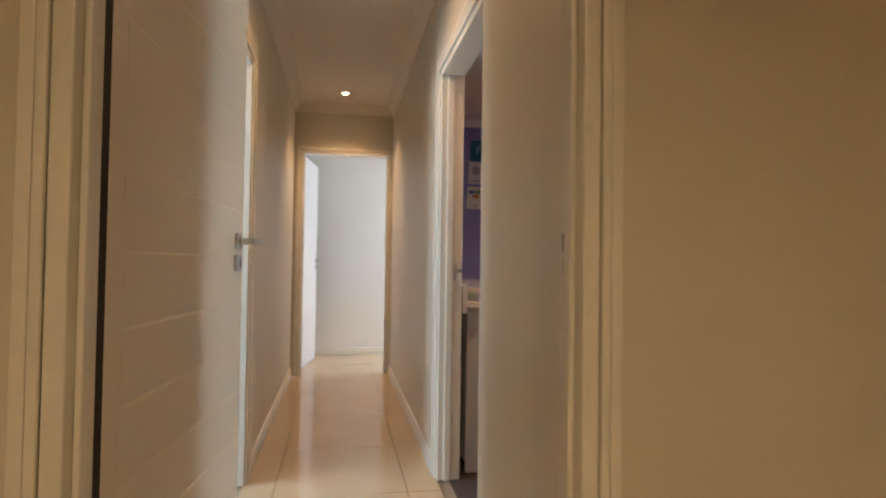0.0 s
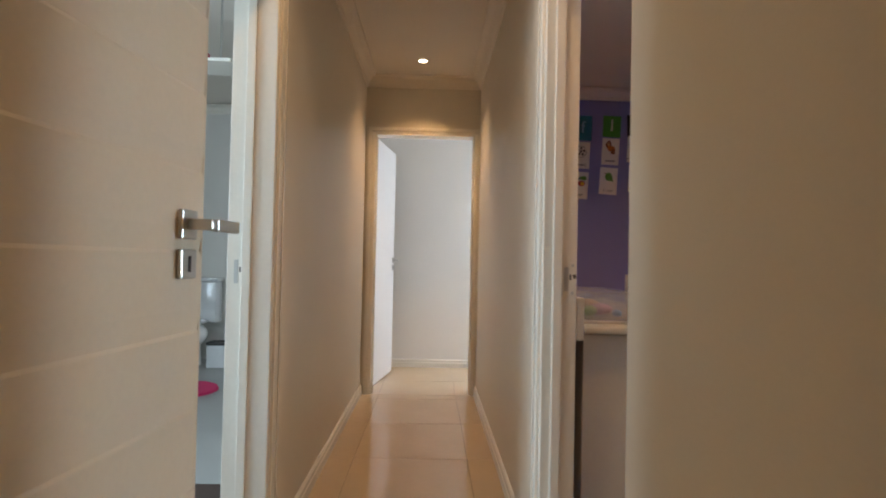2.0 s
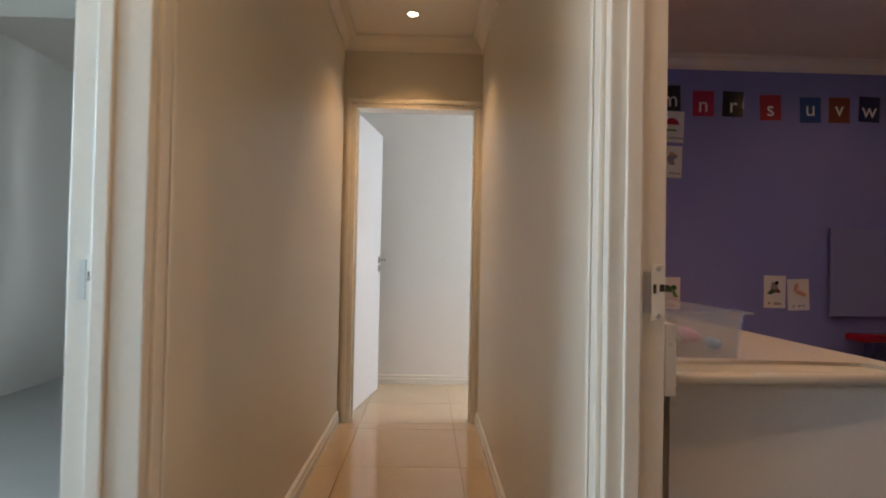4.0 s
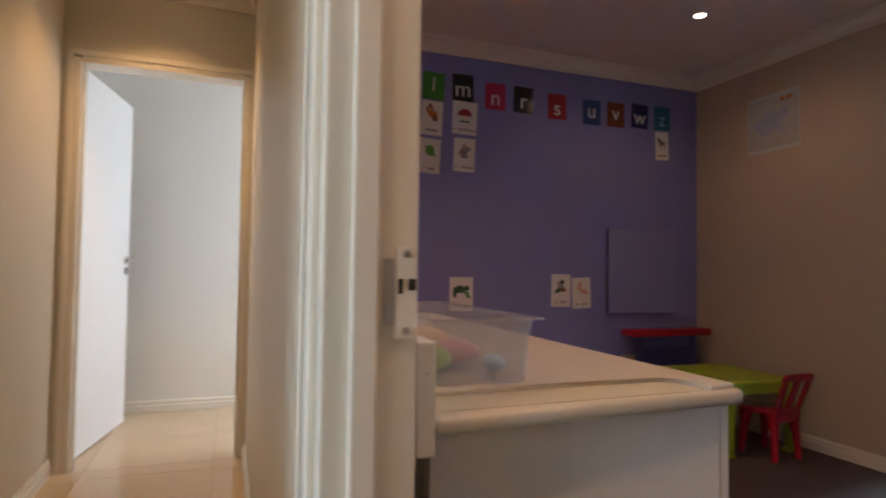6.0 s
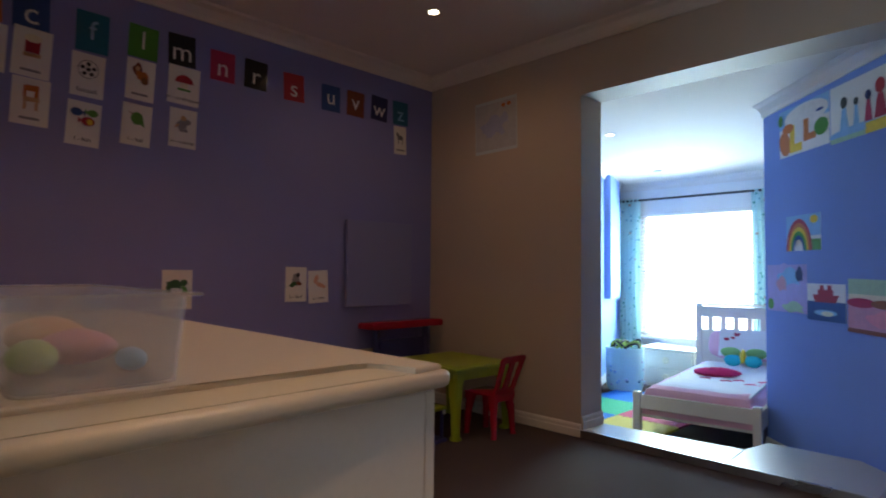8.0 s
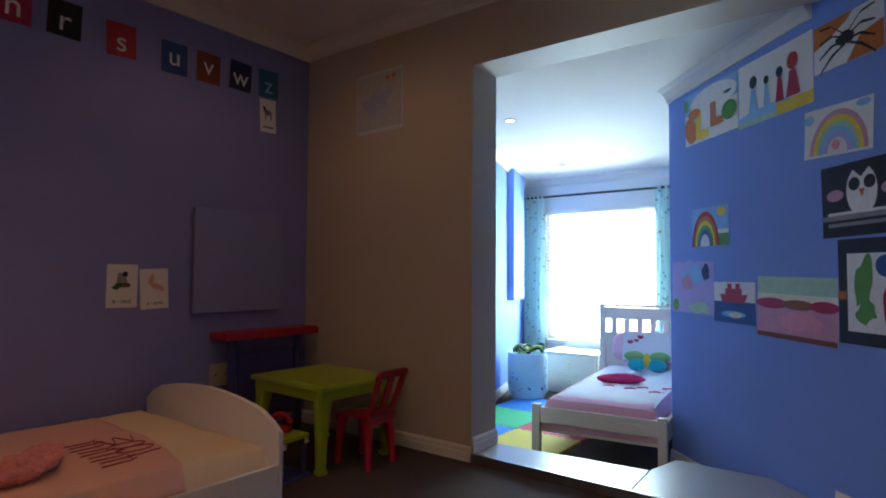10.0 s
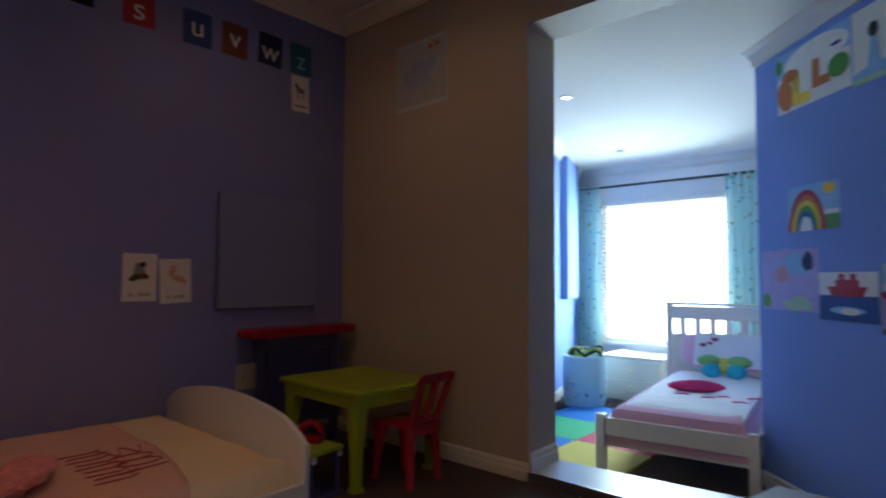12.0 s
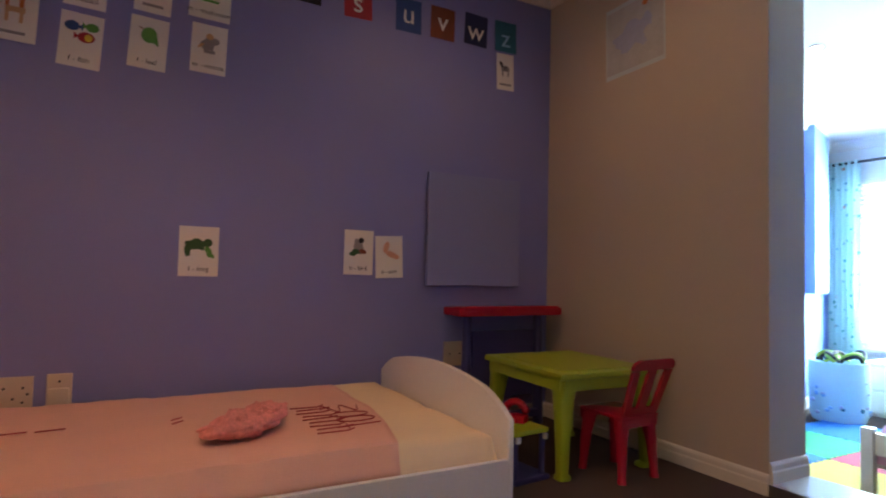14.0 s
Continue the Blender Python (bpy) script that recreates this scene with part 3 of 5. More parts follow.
downlight(0.055, 4.68, ZH, True, "lit round recessed downlight in the corridor ceiling, the near one added")
# added fixture, out of view, over the near corridor's fill light
downlight(0.04, 2.0, ZH, True, "lit round recessed downlight in the corridor ceiling, the near one added")
# added fixture, never in view, to go with the entry's fill light
downlight(0.0, -1.5, ZH, True, "lit round recessed downlight added in the unseen part of the entry ceiling")
downlight(2.90, 4.22, ZC, True, "lit round recessed downlight in the bedroom ceiling, the west pair added")
# next two fixtures are added above the bedroom's fill lights, out of view
downlight(1.45, 3.75, ZC, True, "lit round recessed downlight in the bedroom ceiling, the west pair added")
downlight(1.45, 1.95, ZC, True, "lit round recessed downlight in the bedroom ceiling, the west pair added")
downlight(4.93, 4.23, Z2, True, "lit round metal downlight in the sun room ceiling")
downlight(6.5, 4.56, sun_z(6.5) - 0.001, False, "round metal downlight in the sun room ceiling")


# ---- changing cabinet ----
cab = thing("changing_cabinet", (0.684, 2.42, 0), "white melamine changing cabinet with cream moulded top", "cabinet")
CW, CL, CH = 0.536, 1.54, 0.836
part("end_panel", boxed(0.0, 0.012, 0.0, CW - 0.022, 0.030, CH, bevel=0.001), M_MELAMINE, cab)
part("end_panel", boxed(0.0, CL - 0.03, 0.0, CW - 0.022, CL - 0.012, CH, bevel=0.001), M_MELAMINE, cab)
part("back_panel", boxed(0.0, 0.031, 0.05, 0.012, CL - 0.031, CH), M_MELAMINE, cab)
part("base", boxed(0.013, 0.031, 0.05, CW - 0.025, CL - 0.031, 0.068), M_MELAMINE, cab)
for i in range(3):
    dr = part("drawer_front", boxed(CW - 0.020, 0.014 + i * 0.506, 0.06, CW, 0.012 + i * 0.506 + 0.502, CH - 0.004, bevel=0.002), M_MELAMINE, cab)
    part("knob", ball(bmesh.new(), (CW + 0.012, 0.26 + i * 0.506, 0.6), 0.012, 0.014, 0.014), M_STEEL, dr, smooth=True)
top = thing("worktop", (0.684, 2.42, CH), "cream laminate changing top with bullnose edge and shallow tray", "worktop")
# base slab with a bullnose edge and the raised main deck behind a low riser with a border down to the front corner
bm = slab(bmesh.new(), [(-0.006, -0.034), (CW + 0.014, -0.008), (CW + 0.014, CL), (-0.006, CL)], 0.001, 0.027)
bmesh.ops.bevel(bm, geom=list(bm.edges), offset=0.010, segments=4, profile=0.5, affect="EDGES")
part("slab", bm, M_TOP, top, smooth=True)
bm = bmesh.new()
deck = [(-0.004, 0.085), (0.432, 0.085), (0.458, 0.077), (0.472, 0.056), (0.480, -0.004), (CW, 0.002), (CW, CL - 0.004), (-0.004, CL - 0.004)]
slab(bm, deck, 0.0272, 0.036)
bm.verts.ensure_lookup_table()
bmesh.ops.bevel(bm, geom=[e for e in bm.edges if min(v.co.z for v in e.verts) > 0.03], offset=0.005, segments=3, profile=0.5, affect="EDGES")
part("raised_deck", bm, M_TOP, top)
part("tray_floor", slab(bmesh.new(), [(0.006, -0.006), (0.468, -0.002), (0.460, 0.054), (0.444, 0.072), (0.006, 0.076)], 0.0272, 0.0282), M_TRAY, top, "recessed tray panel")
guard = tagged(new("guard_board", mesh("guard_board", boxed(0.643, 2.364, 0.82, 0.668, 3.95, 0.965, bevel=0.004), M_MELAMINE)), "white painted guard board with screw holes behind the changing top", "board")
for z in (0.925,):
    bm = tube(bmesh.new(), (0.655, 2.3635, z), (0.655, 2.3625, z), 0.002, n=8)
    part("screw", bm, M_STEEL, guard)

# storage tote
tote = thing("storage_tote", (0.716, 2.515, 0.8725), "clear plastic storage tote holding baby things", "storage box")


def tub(bm, w0, d0, w1, d1, h, th):
    rings = []
    for w, d, z, o in ((w0, d0, 0, 0), (w1, d1, h, 0), (w1, d1, h, th), (w0, d0, th, th)):
        cx, cy = w1 / 2, d1 / 2
        ring = []
        for sx, sy in ((-1, -1), (1, -1), (1, 1), (-1, 1)):
            ring.append(bm.verts.new((cx + sx * (w / 2 - o), cy + sy * (d / 2 - o), z)))
        rings.append(ring)
    for k in range(3):
        for i in range(4):
            j = (i + 1) % 4
            bm.faces.new((rings[k][i], rings[k][j], rings[k + 1][j], rings[k + 1][i]))
    bm.faces.new(rings[0][::-1]); bm.faces.new(rings[3])
    es = [e for e in bm.edges if abs(e.verts[0].co.z - e.verts[1].co.z) > h * 0.5]
    bmesh.ops.bevel(bm, geom=es, offset=0.025, segments=4, profile=0.5, affect="EDGES")
    return bm


part("tub", tub(bmesh.new(), 0.166, 0.44, 0.182, 0.46, 0.104, 0.003), M_TOTE, tote, smooth=True)
bm = bmesh.new()
for b in ((-0.006, -0.008, 0.102, 0.190, 0.0, 0.106), (-0.006, 0.46, 0.102, 0.190, 0.468, 0.106), (-0.006, 0.0, 0.102, 0.0, 0.46, 0.106), (0.182, 0.0, 0.102, 0.190, 0.46, 0.106)):
    box(bm, *b)
part("rim", bm, M_TOTE, tote)


def bundle(name, at, r, colour, label, category):
    bm = ball(bmesh.new(), (0, 0, 0), *r, u=18, v=12)
    for v in bm.verts:
        v.co *= 1 + 0.16 * noise.noise(v.co * 22 + Vector(at))
    ob = new(name, mesh(name, bm, ink(colour), True))
    ob.matrix_world = pose(*at)
    return tagged(ob, label, category)


bundle("cloth_bundle", (0.757, 2.62, 0.904), (0.026, 0.045, 0.020), "lime", "lime green folded baby cloth in the tote", "cloth")
bundle("cloth_bundle", (0.815, 2.68, 0.906), (0.045, 0.06, 0.022), "rose", "pink folded baby cloth in the tote", "cloth")
bundle("cloth_bundle", (0.805, 2.82, 0.910), (0.05, 0.085, 0.026), "tan", "beige folded baby cloth in the tote", "cloth")
bundle("nappy_pack", (0.850, 2.58, 0.898), (0.016, 0.032, 0.014), "sky", "pale blue wipes packet in the tote", "packet")
bundle("sponge", (0.692, 2.545, 0.902), (0.014, 0.028, 0.025), "lime", "lime green sponge beside the tote", "sponge")

# ---- toddler bed ----
BX0, BX1, BY0, BY1 = 0.72, 2.700, 3.978, 5.085
tb = thing("toddler_bed", (0, 0, 0), "white toddler bed with a curved headboard", "bed")


def arch(y0, y1, z0, ze, zp, n=24):
    pts = [(y0, z0)]
    for i in range(n + 1):
        t = i / n
        e = math.sin(math.pi * t)
        r = min(1.0, (0.25 + 6 * t) if t < 0.125 else 1.0, (0.25 + 6 * (1 - t)) if t > 0.875 else 1.0)
        pts.append((y0 + (y1 - y0) * t, ze - 0.05 * (1 - r) + (zp - ze) * e ** 0.8))
    pts.append((y1, z0))
    return pts


def board(x0, x1, pts):
    bm = prism(bmesh.new(), pts, x0, x1)
    for v in bm.verts:
        v.co = Vector((v.co.y, v.co.x, v.co.z))
    es = [e for e in bm.edges if abs(e.verts[0].co.x - e.verts[1].co.x) < 1e-6]
    bmesh.ops.bevel(bm, geom=es, offset=0.005, segments=2, profile=0.5, affect="EDGES")
    return bm


part("headboard", board(BX1 - 0.022, BX1, arch(BY0, BY1, 0.02, 0.378, 0.458)), M_MELAMINE, tb, smooth=True)
part("footboard", board(BX0, BX0 + 0.022, arch(BY0, BY1, 0.02, 0.30, 0.36)), M_MELAMINE, tb, smooth=True)
part("side_rail", boxed(BX0 + 0.0225, BY0, 0.04, BX1 - 0.0225, BY0 + 0.020, 0.212, bevel=0.003), M_MELAMINE, tb)
part("side_rail", boxed(BX0 + 0.0225, BY1 - 0.02, 0.04, BX1 - 0.0225, BY1, 0.212, bevel=0.003), M_MELAMINE, tb)
part("slat_base", boxed(BX0 + 0.0225, BY0 + 0.0205, 0.10, BX1 - 0.0225, BY1 - 0.0205, 0.12), M_MELAMINE, tb)
for x, y in ((BX0 + 0.04, BY0 + 0.03), (BX1 - 0.06, BY0 + 0.03), (BX0 + 0.04, BY1 - 0.06), (BX1 - 0.06, BY1 - 0.06)):
    part("foot", boxed(x, y, 0.0, x + 0.03, y + 0.03, 0.0395), M_DARKMETAL, tb)


def soft_block(x0, y0, z0, x1, y1, z1, nx, ny, round_=0.05, lump=0.006, seed=0.0):
    """A padded block: a grid top that rolls down at the edges, with folds."""
    bm = bmesh.new()
    grid = []
    for i in range(nx + 1):
        row = []
        for j in range(ny + 1):
            x, y = x0 + (x1 - x0) * i / nx, y0 + (y1 - y0) * j / ny
            e = min(x - x0, x1 - x, y - y0, y1 - y)
            d = max(0.0, 1 - e / round_)
            z = z1 - (z1 - z0) * 0.55 * d ** 2.2 + lump * noise.noise(Vector((x * 5, y * 5, seed))) + lump * 0.6 * noise.noise(Vector((x * 17, y * 9, seed + 4)))
            row.append(bm.verts.new((x, y, z)))
        grid.append(row)
    for i in range(nx):
        for j in range(ny):
            bm.faces.new((grid[i][j], grid[i + 1][j], grid[i + 1][j + 1], grid[i][j + 1]))
    edge = [e for e in bm.edges if e.is_boundary]
    out = bmesh.ops.extrude_edge_only(bm, edges=edge)
    vs = [g for g in out["geom"] if isinstance(g, bmesh.types.BMVert)]
    for v in vs:
        v.co.z = z0
    bmesh.ops.contextual_create(bm, geom=[e for e in bm.edges if e.is_boundary])
    return bm


mt = thing("toddler_mattress", (0, 0, 0), "cream-sheeted mattress in the toddler bed", "mattress")
part("sheet", soft_block(BX0 + 0.028, BY0 + 0.026, 0.1215, BX1 - 0.03, BY1 - 0.026, 0.292, 70, 40, 0.05, 0.006), M_SHEET, mt, smooth=True)
cv = thing("pink_blanket", (0, 0, 0), "pale pink printed blanket spread over the mattress", "blanket")
bm = bmesh.new()
rows = []
for i in range(61):
    row = []
    for j in range(37):
        v = j / 36
        x1 = 2.40 - 0.10 * max(0.0, 1 - v / 0.55) ** 1.6
        x = BX0 + 0.035 + (x1 - BX0 - 0.035) * i / 60
        y = BY0 + 0.034 + (BY1 - BY0 - 0.068) * v
        e = min(y - BY0 - 0.026, BY1 - 0.026 - y)
        d = max(0.0, 1 - e / 0.05)
        zz = 0.2925 - 0.17 * 0.5 * d ** 2.2 + 0.006 * noise.noise(Vector((x * 5, y * 5, 0))) + 0.0036 * noise.noise(Vector((x * 17, y * 9, 4))) + 0.004
        if j == 0:
            row.append(bm.verts.new((x, BY0 + 0.0228, 0.205)))
            row.append(bm.verts.new((x, BY0 + 0.0245, zz - 0.012)))
        row.append(bm.verts.new((x, y, zz + 0.004 * d)))
    rows.append(row)
for i in range(60):
    for j in range(38):
        bm.faces.new((rows[i][j], rows[i + 1][j], rows[i + 1][j + 1], rows[i][j + 1]))
bl = part("cloth", bm, M_PINK, cv, smooth=True)
so = bl.modifiers.new("thickness", "SOLIDIFY")
so.thickness, so.offset = 0.006, -1


def stroke(bm, pts, r=0.0024, n=6):
    """One bent round strand through the points."""
    pts = [Vector(p) for p in pts]
    rings = []
    for i, p in enumerate(pts):
        d = (pts[min(i + 1, len(pts) - 1)] - pts[max(i - 1, 0)]).normalized()
        u = d.cross(Vector((0, 0, 1)))
        u = u.normalized() if u.length > 1e-4 else Vector((1, 0, 0))
        w = u.cross(d)
        rings.append([bm.verts.new(p + (u * math.cos(k * math.tau / n) + w * math.sin(k * math.tau / n)) * r) for k in range(n)])
    for a, b in zip(rings, rings[1:]):
        for k in range(n):
            bm.faces.new((a[k], a[(k + 1) % n], b[(k + 1) % n], b[k]))
    bm.faces.new(rings[0][::-1]); bm.faces.new(rings[-1])


def scrawl(parent, strokes, z, material):
    for s in strokes:
        bm = bmesh.new()
        stroke(bm, [(x, y, z) for x, y in s])
        part("printed_line", bm, material, parent)


# printed handwriting lines, unreadable
lines = []
for k in range(9):
    x, y = 2.10 + 0.012 * (k % 2), 4.20 + 0.045 * k
    lines.append([(x, y), (x + 0.10, y + 0.008 * math.sin(k * 2.1)), (x + 0.13, y + 0.02)])
curl = [(2.20 + 0.15 * k / 22, 4.50 + 0.055 * math.sin(k * 0.62) * (1 - 0.2 * k / 22)) for k in range(23)]
lines.append(curl)
for cy in (4.405, 4.335):
    lines.append([(2.275 + 0.070 * math.cos(a * 0.4), cy + 0.034 * math.sin(a * 0.4)) for a in range(17)])
lines += [[(2.18, 4.245), (2.34, 4.265)], [(2.215, 4.225), (2.222, 4.285)]]
lines += [[(1.22 + 0.1 * k, 4.56), (1.30 + 0.1 * k, 4.57)] for k in range(2)] + [[(1.70, 4.50 + 0.05 * k), (1.735, 4.53 + 0.05 * k)] for k in range(2)]
scrawl(cv, lines, 0.3055, M_STITCH)

bm = ball(bmesh.new(), (0, 0, 0), 0.165, 0.062, 0.040, u=64, v=36)
for v in bm.verts:
    w = abs(v.co.x) / 0.17
    v.co.y *= 1 + 0.45 * w * w - 0.35 * max(0.0, 1 - abs(w - 0.72) / 0.14)
    v.co.z *= 1 - 0.3 * max(0.0, 1 - abs(w - 0.72) / 0.14)
    v.co += v.co.normalized() * 0.024 * noise.noise(v.co * 45) + Vector((0, 0.03 * (v.co.x / 0.17) ** 2, 0.0))
    v.co += v.co.normalized() * 0.009 * noise.noise(v.co * 150)
cush = new("plush_cushion", mesh("plush_cushion", bm, M_PLUSH, True))
cush.matrix_world = pose(1.915, 4.30, 0.342, 0, -4, 32)
tagged(cush, "shaggy coral pink plush cushion lying on the blanket", "cushion")


# ---- green table ----
tab = thing("kids_table", (3.358, 4.490, 0), "lime green moulded plastic kids' table", "table", rz=-2.3)
TW, TD, TH = 0.53, 0.61, 0.43
bm = boxed(-TW / 2, -TD / 2, TH - 0.028, TW / 2, TD / 2, TH, bevel=0.012)
part("tabletop", bm, M_LIME, tab, smooth=True)
part("top_panel", boxed(-TW / 2 + 0.05, -TD / 2 + 0.05, TH + 0.0005, TW / 2 - 0.05, TD / 2 - 0.05, TH + 0.003, bevel=0.001), M_LIME, tab)
for a in ((-TW / 2 + 0.03, -TD / 2 + 0.014, TW / 2 - 0.03, -TD / 2 + 0.022), (-TW / 2 + 0.03, TD / 2 - 0.022, TW / 2 - 0.03, TD / 2 - 0.014), (-TW / 2 + 0.014, -TD / 2 + 0.03, -TW / 2 + 0.022, TD / 2 - 0.03), (TW / 2 - 0.022, -TD / 2 + 0.03, TW / 2 - 0.014, TD / 2 - 0.03)):
    part("apron", boxed(a[0], a[1], TH - 0.075, a[2], a[3], TH - 0.0285), M_LIME, tab)
for sx in (-1, 1):
    for sy in (-1, 1):
        bm = bmesh.new()
        prof = [(0.0, 0.030), (0.016, 0.030), (0.022, 0.022), (0.16, 0.026), (0.32, 0.038), (TH - 0.029, 0.052)]
        rings = []
        for z, r in prof:
            cx, cy = sx * (TW / 2 - 0.012 - r - 0.004), sy * (TD / 2 - 0.012 - r - 0.004)
            rings.append([bm.verts.new((cx + r * math.copysign(abs(math.cos(q)) ** 0.55, math.cos(q)), cy + r * math.copysign(abs(math.sin(q)) ** 0.55, math.sin(q)), z)) for q in [i * math.tau / 16 + 0.01 for i in range(16)]])
        for a, b in zip(rings, rings[1:]):
            for i in range(16):
                j = (i + 1) % 16
                bm.faces.new((a[i], a[j], b[j], b[i]))
        bm.faces.new(rings[0][::-1]); bm.faces.new(rings[-1])
        part("leg", bm, M_LIME, tab, smooth=True)


# ---- red chair ----
ch = thing("kids_chair", (3.402, 4.208, 0), "red moulded plastic kids' chair pushed under the table", "chair", rz=2)
SW, SD, SH = 0.215, 0.24, 0.265
bm = boxed(-SW / 2, -SD / 2, SH - 0.016, SW / 2, SD / 2, SH, bevel=0.007)
part("seat", bm, M_RED, ch, smooth=True)
for x0, x1, y0, y1 in ((-SW / 2 + 0.004, SW / 2 - 0.004, -SD / 2 + 0.004, -SD / 2 + 0.010), (-SW / 2 + 0.004, SW / 2 - 0.004, SD / 2 - 0.010, SD / 2 - 0.004)):
    part("apron", boxed(x0, y0, SH - 0.05, x1, y1, SH - 0.0165), M_RED, ch)
for sx in (-1, 1):
    for sy in (-1, 1):
        bm = bmesh.new()
        rings = []
        for z, r, s in ((0, 0.019, 1.12), (0.012, 0.019, 1.11), (0.018, 0.0165, 1.10), (0.14, 0.023, 1.02), (SH - 0.017, 0.033, 0.88)):
            cx, cy = sx * (SW / 2 - 0.022) * s, sy * (SD / 2 - 0.022) * s
            rings.append([bm.verts.new((cx + r * math.cos(i * math.tau / 12), cy + r * math.sin(i * math.tau / 12), z)) for i in range(12)])
        for a, b in zip(rings, rings[1:]):
            for i in range(12):
                bm.faces.new((a[i], a[(i + 1) % 12], b[(i + 1) % 12], b[i]))
        bm.faces.new(rings[0][::-1]); bm.faces.new(rings[-1])
        part("leg", bm, M_RED, ch, smooth=True)
# backrest: rounded frame with a centre splat and two long holes
def lean(z):
    return -SD / 2 + 0.012 - 0.36 * (z - SH)


def bar(bm, x0, x1, z0, z1, w=0.016):
    vs = []
    for x, z in ((x0[0], z0), (x0[1], z0), (x1[1], z1), (x1[0], z1)):
        for o in (-w / 2, w / 2):
            vs.append(bm.verts.new((x, lean(z) + o, z)))
    for q in ((0, 2, 4, 6), (7, 5, 3, 1), (0, 1, 3, 2), (2, 3, 5, 4), (4, 5, 7, 6), (6, 7, 1, 0)):
        bm.faces.new([vs[i] for i in q])


def back_part(name, *bars):
    bm = bmesh.new()
    for q in bars:
        bar(bm, *q)
    part(name, bm, M_RED, ch)


for sx in (-1, 1):
    back_part("stile", *[((sx * (0.060 + 0.004 * k), sx * (0.098 + 0.004 * k)), (sx * (0.064 + 0.004 * k), sx * (0.102 + 0.004 * k)), SH - 0.012 + 0.05 * k, SH + 0.0378 + 0.05 * k) for k in range(4)])
back_part("splat", ((-0.024, 0.024), (-0.020, 0.020), SH + 0.0305, 0.4553))
back_part("top_rail", ((-0.116, 0.116), (-0.117, 0.117), 0.4555, 0.474, 0.018), ((-0.117, 0.117), (-0.108, 0.108), 0.4742, 0.490, 0.018), ((-0.108, 0.108), (-0.086, 0.086), 0.4902, 0.499, 0.016))
back_part("lower_rail", ((-0.0595, 0.0595), (-0.062, 0.062), SH + 0.0005, SH + 0.03))

# ---- toy desk with red tray at the wall ----
es_ = thing("toy_easel", (3.365, 5.015, 0.0), "toy activity desk with glossy red top and navy legs", "toy desk")
bm = boxed(-0.335, -0.09, 0.600, 0.335, 0.09, 0.650, bevel=0.02)
part("tray", bm, M_RED, es_, smooth=True)
part("tray_rail", boxed(-0.30, -0.096, 0.636, 0.30, -0.086, 0.655, bevel=0.004), M_RED, es_)
for x in (-0.24, 0.23):
    bm = bmesh.new()
    tube(bm, (x, -0.01, 0.0), (x * 0.98, 0.0, 0.5995), 0.030, 0.024, 12)
    part("leg", bm, M_NAVY, es_, smooth=True)
part("back_panel", boxed(-0.205, -0.008, 0.16, 0.195, 0.008, 0.52, bevel=0.004), M_NAVY, es_)
part("cross_bar", boxed(-0.21, -0.06, 0.05, 0.20, -0.02, 0.09, bevel=0.006), M_NAVY, es_)

# toy stool with red toy
st = thing("toy_stool", (2.985, 4.425, 0), "lime toy step stool with navy base", "stool", rz=6)
part("seat", boxed(-0.10, -0.16, 0.185, 0.085, 0.14, 0.205, bevel=0.006), M_LIME, st, smooth=True)
for x in (-0.08, 0.065):
    for y in (-0.14, 0.12):
        part("leg", tube(bmesh.new(), (x, y, 0.02), (x, y, 0.1845), 0.012, n=10), M_NAVY, st, smooth=True)
        part("clip", boxed(x - 0.010, y - 0.024, 0.160, x + 0.010, y - 0.0125, 0.184, bevel=0.002), M_GLOSS, st, "white plastic clip")
part("base", boxed(-0.10, -0.17, 0.0, 0.085, 0.15, 0.0195, bevel=0.006), M_NAVY, st)
toy = thing("toy_phone", (3.005, 4.395, 0.2055), "small red plastic toy on the stool", "toy", rz=30)
part("body", boxed(-0.03, -0.05, 0, 0.03, 0.05, 0.035, bevel=0.012), M_RED, toy, smooth=True)
bm = bmesh.new()
for i in range(9):
    q = math.pi * (0.15 + 0.7 * i / 8)
    ball(bm, (0, 0.05 * math.cos(q), 0.03 + 0.055 * math.sin(q)), 0.016, 0.018, 0.016, 10, 7)
part("handset", bm, M_RED, toy, smooth=True)

# wall heater panel and sockets
hp = thing("wall_heater_panel", (2.921, YP, 0.757), "flat square wall heater panel painted like the wall", "heater")
part("panel", boxed(0, -0.038, 0, 0.585, -0.020, 0.60, bevel=0.004), M_HEATER, hp)
for x, z in ((0.05, 0.06), (0.535, 0.06), (0.05, 0.54), (0.535, 0.54)):
    part("spacer", tube(bmesh.new(), (x, -0.0195, z), (x, 0, z), 0.012, n=10), M_IVORY, hp)


def socket(x, z, w, h, holes, label):
    s = thing("wall_socket", (x, YP, z), label, "socket", "wall sockets")
    part("plate", boxed(-w / 2, -0.011, -h / 2, w / 2, -0.0005, h / 2, bevel=0.003), M_IVORY, s)
    for hx, hz in holes:
        part("hole", tube(bmesh.new(), (hx, -0.0108, hz), (hx, -0.0118, hz), 0.005, n=8), M_SLOT, s)
    return s


socket(1.186, 0.327, 0.125, 0.125, [(-0.03, 0.02), (0.03, 0.02), (0.0, -0.02), (0.03, -0.035), (0.045, -0.005)], "ivory double wall socket with round pin holes")
sk = socket(1.333, 0.329, 0.085, 0.13, [(0.0, 0.035)], "ivory wall socket with a plugged adaptor")
bm = boxed(-0.036, -0.040, -0.055, 0.036, -0.012, 0.012, bevel=0.008)
part("adaptor", bm, M_IVORY, sk, smooth=True)
